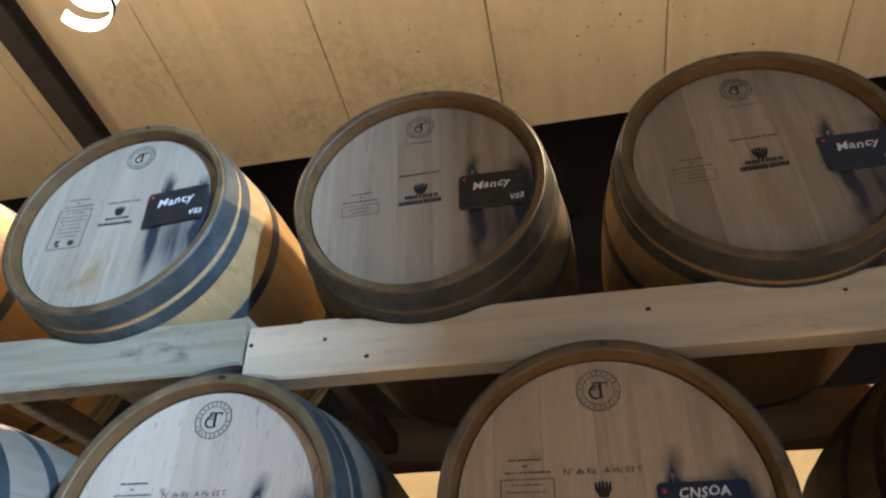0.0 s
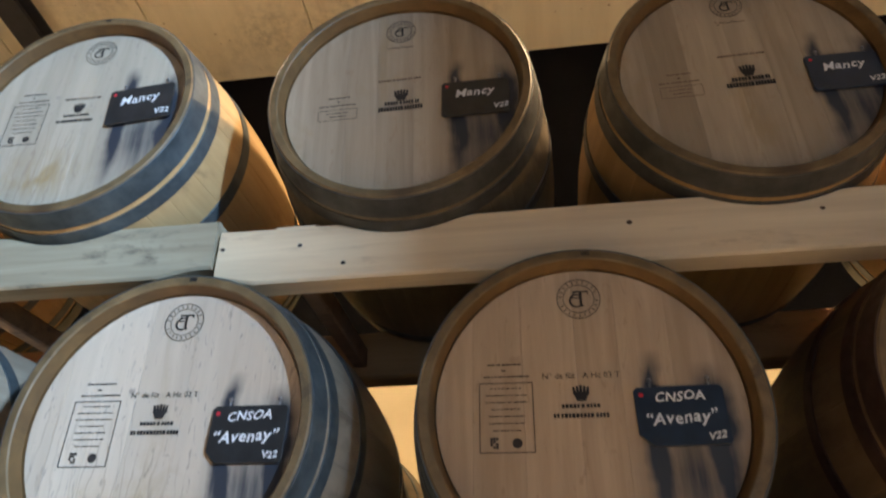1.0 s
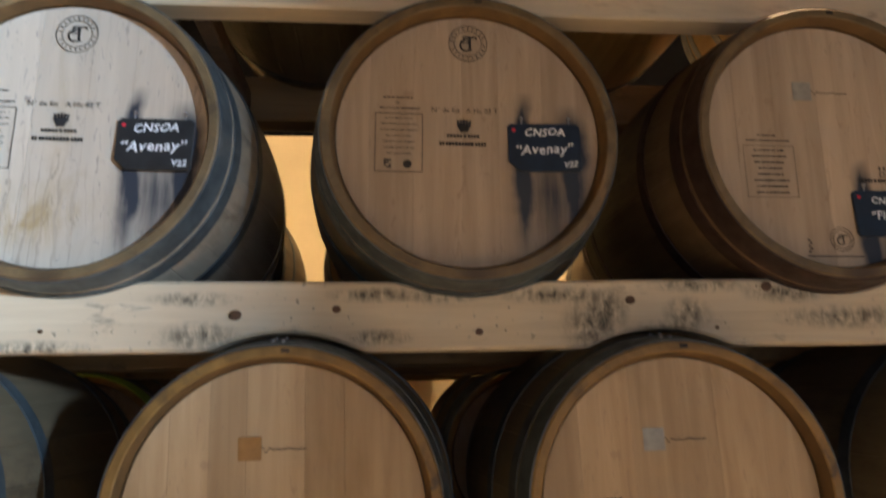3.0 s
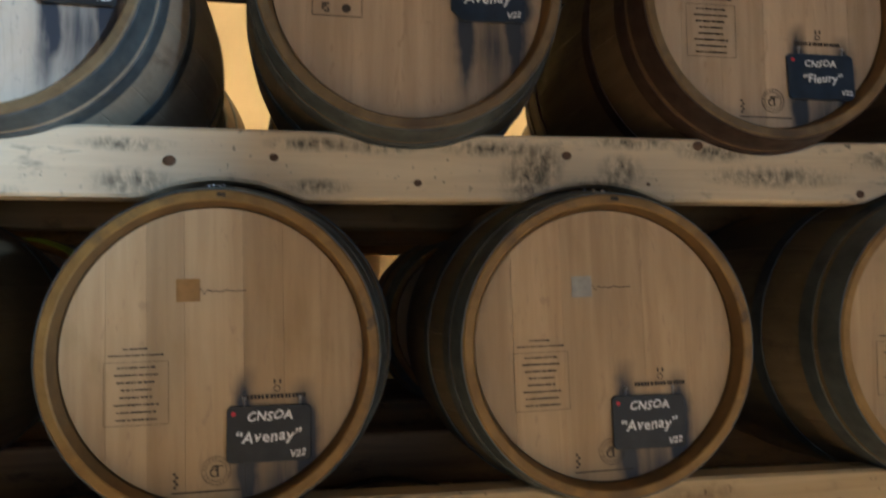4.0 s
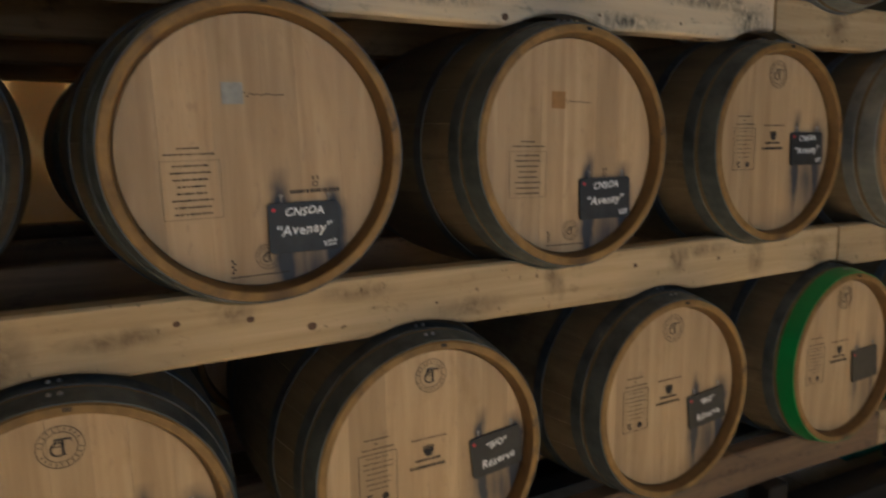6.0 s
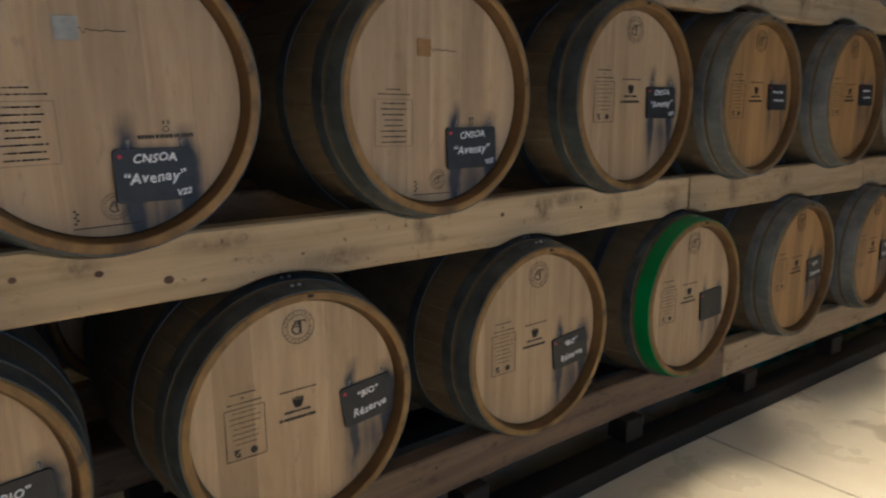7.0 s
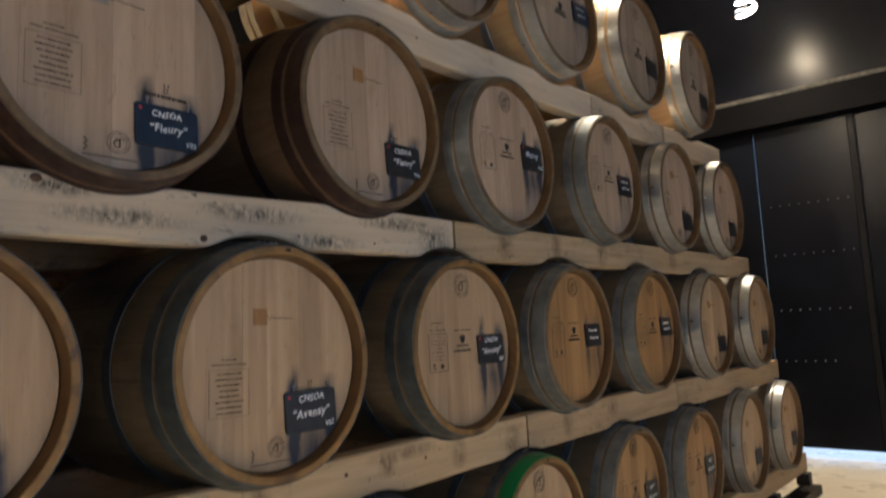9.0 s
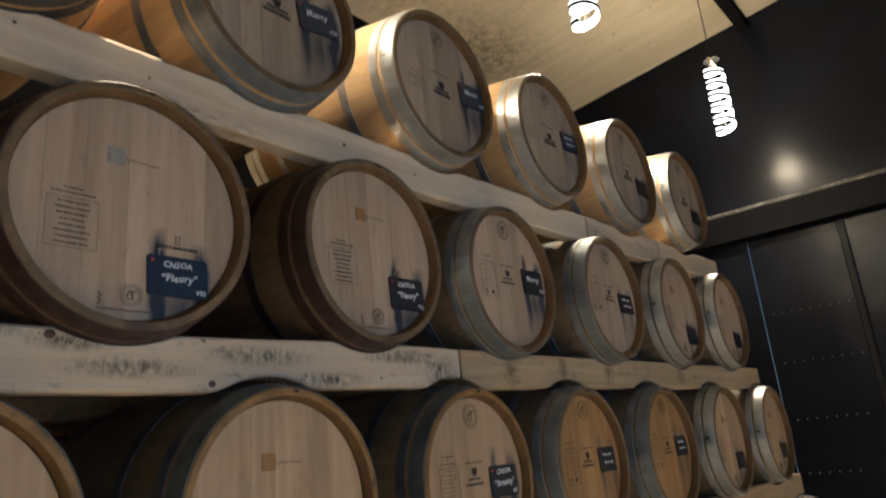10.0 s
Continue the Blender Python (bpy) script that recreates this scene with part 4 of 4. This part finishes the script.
KNOTS = {
    4: [(0.918, 2.438, 0.008), (1.3, 2.44, 0.006), (1.62, 2.42, 0.006), (2.3, 2.43, 0.009), (2.65, 2.41, 0.007)],
    3: [(0.329, 1.683, 0.015), (0.524, 1.693, 0.011), (0.807, 1.646, 0.01), (1.121, 1.708, 0.013), (1.416, 1.735, 0.016), (1.801, 1.634, 0.014), (-0.03, 1.655, 0.006), (1.3, 1.65, 0.006), (2.1, 1.66, 0.006), (2.4, 1.66, 0.005)],
    2: [(1.004, 0.978, 0.009), (1.152, 0.968, 0.01), (1.286, 0.935, 0.013), (1.6, 0.95, 0.007), (2.25, 0.98, 0.009), (2.6, 0.97, 0.007), (0.55, 0.95, 0.01)],
    1: [(2.0, 0.25, 0.008), (2.7, 0.24, 0.008), (1.4, 0.25, 0.009)],
}
SCREWHEAD = plain("dark_screw", (0.035, 0.035, 0.045), 0.4, 0.3, 60, 0.5)
SCREWS = [(0.033, 2.440), (0.211, 2.438), (0.312, 2.387)]
for tier, (z0, z1) in TIERS.items():
    below = [(c, TIERS[tier - 1][1] + 0.292) for c in CENTRES[tier - 1]] if tier > 1 else []
    cuts = SPLITS[tier]
    beam = tagged(new("rack_beam"), "sawn pine beam hollowed for the barrels lying on it", "beam", "beams of the barrel rack")
    for k, (a, b) in enumerate(zip(cuts, cuts[1:])):
        mat = GREYBEAM if (tier, k) == (4, 0) else PALEPINE if (tier, k) == (4, 1) else MOULDY if tier == 3 and k == 0 else STAINED if tier in (2, 3) or (tier, k) in ((1, 1), (1, 2)) else DIMPINE if tier == 1 else BEAM
        up = (-0.004, 0.028) if (tier, k) == (4, 0) else (0, 0)
        part("plank", plank(a + 0.005, b - 0.005, 0.0, z0, z1, CENTRES[tier], below, 0.07, tier * 7 + k, up, tier), mat, beam)
    for x, z, r in KNOTS[tier]:
        knot(x, z, r * 0.72, KNOT, beam, y=-0.0012)

    if tier == 4:
        # pale slivers added where the lamp catches the beam's top edge
        for x0, x1 in ((0.15, 0.24), (1.46, 1.655), (3.1, 3.24), (3.9, 4.02)):
            strip = bmesh.new()
            ends = [[strip.verts.new((x, y + bend(x), z)) for y, z in ((0.0015, z1 - 0.008), (0.004, z1 + 0.002), (0.03, z1 + 0.018), (0.05, z1 - 0.004))] for x in (x0, x1)]
            for i in range(4):
                j = (i + 1) % 4
                strip.faces.new((ends[0][i], ends[0][j], ends[1][j], ends[1][i]))
            strip.faces.new(ends[0])
            strip.faces.new(list(reversed(ends[1])))
            part("batten", strip, PALEPINE, beam, "added pale sliver for the beam's lamp-lit top edge")
        for x, z in SCREWS:
            knot(x, z, 0.0048, SCREWHEAD, beam, "screw", -0.0022)
    rear = tagged(new("rack_beam"), "sawn pine beam at the back of the barrel rack", "beam", "beams of the barrel rack")
    # shade behind the barrels is put into the rear beam's colour
    part("plank", plank(cuts[0], cuts[-1] + 0.12, 0.62, z0, z1, CENTRES[tier], below, 0.09, tier * 5), SHADEDPINE if tier > 2 else DIMPINE, rear)
    if tier == 4:
        for x in (-0.9, -0.62, 0.2):
            bar_mesh = boxed((-0.02, 0.072, -0.03), (0.02, 0.618, 0.03), 0.004)
            part("crossbar", bar_mesh, DIMPINE, rear, "dark wooden crossbar between the beams").location = (x, 0.0, 2.41)

# ---- barrels of the rack ----
ROOM = {"4": [("Mancy", 0.36, -0.02, 0.13), ("V22", 0.22, 0.36, -0.32)], "A": [("CNSOA", 0.26, 0.0, 0.31), ("\u201cAvenay\u201d", 0.33, -0.02, -0.05), ("V22", 0.19, 0.34, -0.36)],
        "F": [("CNSOA", 0.24, -0.02, 0.28), ("\u201cFleury\u201d", 0.3, 0.0, -0.05), ("V22", 0.18, 0.36, -0.36)], "B": [("\u201cBIO\u201d", 0.26, 0.0, 0.22), ("R\u00e9serve", 0.32, 0.0, -0.2)],
        "x": [("", 0.2, 0.0, 0.2), ("", 0.2, 0.05, -0.12)], "n": []}
# tier, column: stamps, hoop, first hoop, tag (u, v, w, h, turn, words, slate, clipped)
DETAIL = {
    (4, 2): ("a", HOOP, None, (0.158, 0.015, 0.166, 0.116, -5, "4", SLATE, False)),
    (4, 3): ("c1", DULLHOOP, None, (0.175, -0.03, 0.155, 0.104, 0, "4", SLATE, False)),
    (4, 4): ("c2", DULLHOOP, None, (0.197, -0.028, 0.15, 0.102, 0, "4", SKYSLATE, False)),
    (4, 5): ("c2", MIDHOOP, None, (0.16, 0.01, 0.160, 0.105, -8, "4", SKYSLATE, False)),
    (4, 6): ("c2", BRIGHTHOOP, None, (0.19, 0.015, 0.158, 0.105, -5, "4", SKYSLATE, False)),
    (4, 7): ("c2", BRIGHTHOOP, None, (0.185, 0.02, 0.15, 0.100, -4, "x", SKYSLATE, False)),
    (4, 8): ("c2", BRIGHTHOOP, None, (0.160, -0.06, 0.14, 0.095, 3, "n", SLATE, False)),
    (4, 9): ("c2", BRIGHTHOOP, None, (0.150, -0.10, 0.13, 0.095, 3, "n", SLATE, False)),
    (3, 2): ("a2", HOOP, None, (0.172, -0.025, 0.146, 0.108, 1, "A", SLATE, True)),
    (3, 3): ("a3", HOOP, None, (0.155, -0.022, 0.150, 0.104, 0, "A", SKYSLATE, True)),
    (3, 4): ("b1", DARKHOOP, None, (0.110, -0.158, 0.156, 0.100, 0, "F", SKYSLATE, False)),
    (3, 5): ("b3", DARKHOOP, None, (0.138, -0.128, 0.160, 0.108, 0, "F", SLATE, False)),
    (3, 6): ("a", MIDHOOP, None, (0.165, 0.005, 0.150, 0.105, 0, "4", SLATE, False)),
    (3, 7): ("a", MIDHOOP, None, (0.150, -0.02, 0.145, 0.100, 0, "x", SLATE, False)),
    (3, 8): ("b3", BRIGHTHOOP, None, (0.130, -0.14, 0.14, 0.100, 0, "n", SLATE, False)),
    (3, 9): ("b3", BRIGHTHOOP, None, (0.120, -0.13, 0.13, 0.095, 0, "n", SLATE, False)),
    (2, 2): ("b2", HOOP, None, (0.098, -0.148, 0.152, 0.102, 0, "A", SLATE, False)),
    (2, 3): ("b1", HOOP, None, (0.083, -0.155, 0.153, 0.104, 0, "A", SLATE, False)),
    (2, 4): ("b2", HOOP, None, (0.108, -0.133, 0.172, 0.108, 0, "A", SLATE, False)),
    (2, 5): ("a", HOOP, None, (0.150, -0.017, 0.158, 0.104, 0, "A", SLATE, False)),
    (2, 6): ("a", MIDHOOP, None, (0.150, 0.0, 0.14, 0.100, 0, "x", SLATE, False)),
    (2, 7): ("a", MIDHOOP, None, (0.150, 0.01, 0.14, 0.095, 0, "x", SLATE, False)),
    (2, 8): ("b3", BRIGHTHOOP, None, (0.130, -0.12, 0.13, 0.095, 0, "n", SLATE, False)),
    (2, 9): ("b3", BRIGHTHOOP, None, (0.130, -0.12, 0.13, 0.095, 0, "n", SLATE, False)),
    (1, 2): ("a", HOOP, None, (0.170, -0.02, 0.148, 0.104, -5, "B", SLATE, False)),
    (1, 3): ("a", HOOP, None, (0.182, -0.02, 0.150, 0.104, -6, "B", SLATE, False)),
    (1, 4): ("a", HOOP, None, (0.150, -0.06, 0.160, 0.104, -5, "B", SLATE, False)),
    (1, 5): ("a", HOOP, GREEN, (0.140, -0.047, 0.150, 0.115, -2, "n", SLATE, False)),
    (1, 6): ("a", MIDHOOP, None, (0.160, -0.02, 0.140, 0.100, -2, "B", SLATE, False)),
    (1, 7): ("a", MIDHOOP, None, (0.150, -0.02, 0.140, 0.100, 0, "B", SLATE, False)),
    (1, 8): ("b3", BRIGHTHOOP, None, (0.130, -0.11, 0.13, 0.095, 0, "n", SLATE, False)),
    (1, 9): ("b3", BRIGHTHOOP, None, (0.130, -0.11, 0.13, 0.095, 0, "n", SLATE, False)),
}
rnd = random.Random(12)
for tier, (z0, z1) in TIERS.items():
    for k, x in enumerate(CENTRES[tier]):
        kind, hoop, first, t = DETAIL.get((tier, k), ("a", HOOP, None, None))
        boards = None
        if t:
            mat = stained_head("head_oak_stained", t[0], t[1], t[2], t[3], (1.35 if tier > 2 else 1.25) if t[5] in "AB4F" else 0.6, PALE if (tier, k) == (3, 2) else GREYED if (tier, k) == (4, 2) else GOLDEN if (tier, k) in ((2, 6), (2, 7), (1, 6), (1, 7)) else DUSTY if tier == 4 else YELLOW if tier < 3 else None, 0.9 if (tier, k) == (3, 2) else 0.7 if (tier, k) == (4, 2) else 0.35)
            boards = board_meshes(tier * 10 + k, mat)
        label = "oak wine barrel with " + ("a green hoop" if first else "dark rusty hoops" if hoop is DARKHOOP else "grey steel hoops") + " on a pine beam"
        # top tier takes the staves coloured as lit, its column 3 the darker ones
        ob = barrel(label, tier * 3 + k, hoop, first, boards, stamps(kind), dull=tier > 2, staves=OLDSTAVES if hoop is DARKHOOP else PALESTAVES if (tier, k) in ((3, 1), (3, 2)) else None if tier < 4 else LITSTAVES if k > 4 or k == 2 else STAVESETS[1] if k == 3 else LITGOLDSTAVES)
        if tier == 4:
            place = (x, -0.10 + bend(x) * 0.85, 2.818 if k < 3 else 2.784 + 0.01 * max(0.0, x - 1.2))
            size = 1.017
            if k == 4:
                place = (x, -0.078, 2.78)
        else:
            place = (x, FRONT + bend(x) + rnd.uniform(-0.006, 0.006), z1 + 0.286 + rise(tier, x) + (0.004 if tier > 1 else 0.0) * max(0.0, x - 2.5))
            size = 1.0
        ob.matrix_world = Matrix.Translation(place) @ pose(0, 0, 0, 0, rnd.uniform(-1.5, 1.5), 0) @ Matrix.Scale(size, 4)
        if t:
            tag(*t[:5], ROOM[t[5]], t[6], t[7], place)

# ---- second row of barrels behind, on its own beams ----
for tier, start, step in ((3, -1.646, 0.79), (2, -1.175, 0.77), (1, -1.65, 0.79)):
    z0, z1 = TIERS[tier]
    for y in (1.2, 1.84):
        rear = tagged(new("rack_beam"), "pine beam under the back row of barrels", "beam", "beams of the barrel rack")
        # back-row beams coloured dark for the shade between the rows
        part("plank", plank(-3.0, 6.4, y, z0, z1, [start + step * k + (0.316 if tier == 3 and k > 3 else 0.0) for k in range(10)], [], 0.07, 40 + tier), SHADEDPINE if tier > 2 else DIMPINE, rear)
    for k in range(10):
        ob = barrel("oak wine barrel of the back row lying on beams", k + tier, HOOP, LIME if (tier, k) == (2, 1) else None, None, None, "barrels of the back row")
        x = start + step * k + (0.316 if tier == 3 and k > 3 else 0.0)
        ob.location = (x, 1.12 + bend(x), z1 + 0.288)

# ---- skid under the rack ----
skid = tagged(new("rack_skid"), "black steel skid rails standing on the concrete floor", "skid")
for y in (-0.1, 0.56):
    rail = bmesh.new()
    n = 40
    rows = []
    for i in range(n + 1):
        x = -3.0 + 9.85 * i / n
        yy = y + bend(x)
        rows.append([rail.verts.new((x, yy + a, b)) for a, b in ((0.0, 0.0), (0.0, 0.062), (0.004, 0.066), (0.126, 0.066), (0.13, 0.062), (0.13, 0.0))])
    for p, q in zip(rows, rows[1:]):
        for i in range(6):
            j = (i + 1) % 6
            rail.faces.new((p[i], p[j], q[j], q[i]))
    rail.faces.new(rows[0])
    rail.faces.new(list(reversed(rows[-1])))
    part("rail", rail, SKIDWOOD, skid)
    for i in range(13):
        x = -2.6 + 0.78 * i
        part("foot", boxed((x, y + 0.06 + bend(x), 0.066), (x + 0.1, y + 0.15 + bend(x), 0.153), 0.004), SKIDWOOD, skid)
TEAL = plain("teal_film", (0.02, 0.22, 0.2), 0.25, 0.3, 14)
film_sheet = bmesh.new()
grid = []
for i in range(61):
    x = 3.6 + 3.0 * i / 60
    grid.append([film_sheet.verts.new((x, 0.16 + 0.05 * j + bend(x), 0.004 + 0.022 * noise.noise((x * 7, j * 0.9, 0.0)) ** 2 * 4 + 0.012 * (j % 2) * abs(noise.noise((x * 19, j, 3.0))))) for j in range(9)])
for p, q in zip(grid, grid[1:]):
    for j in range(8):
        film_sheet.faces.new((p[j], q[j], q[j + 1], p[j + 1]))
tagged(part("plastic_film", film_sheet, TEAL), "crumpled teal plastic film on the floor under the rack", "plastic film")
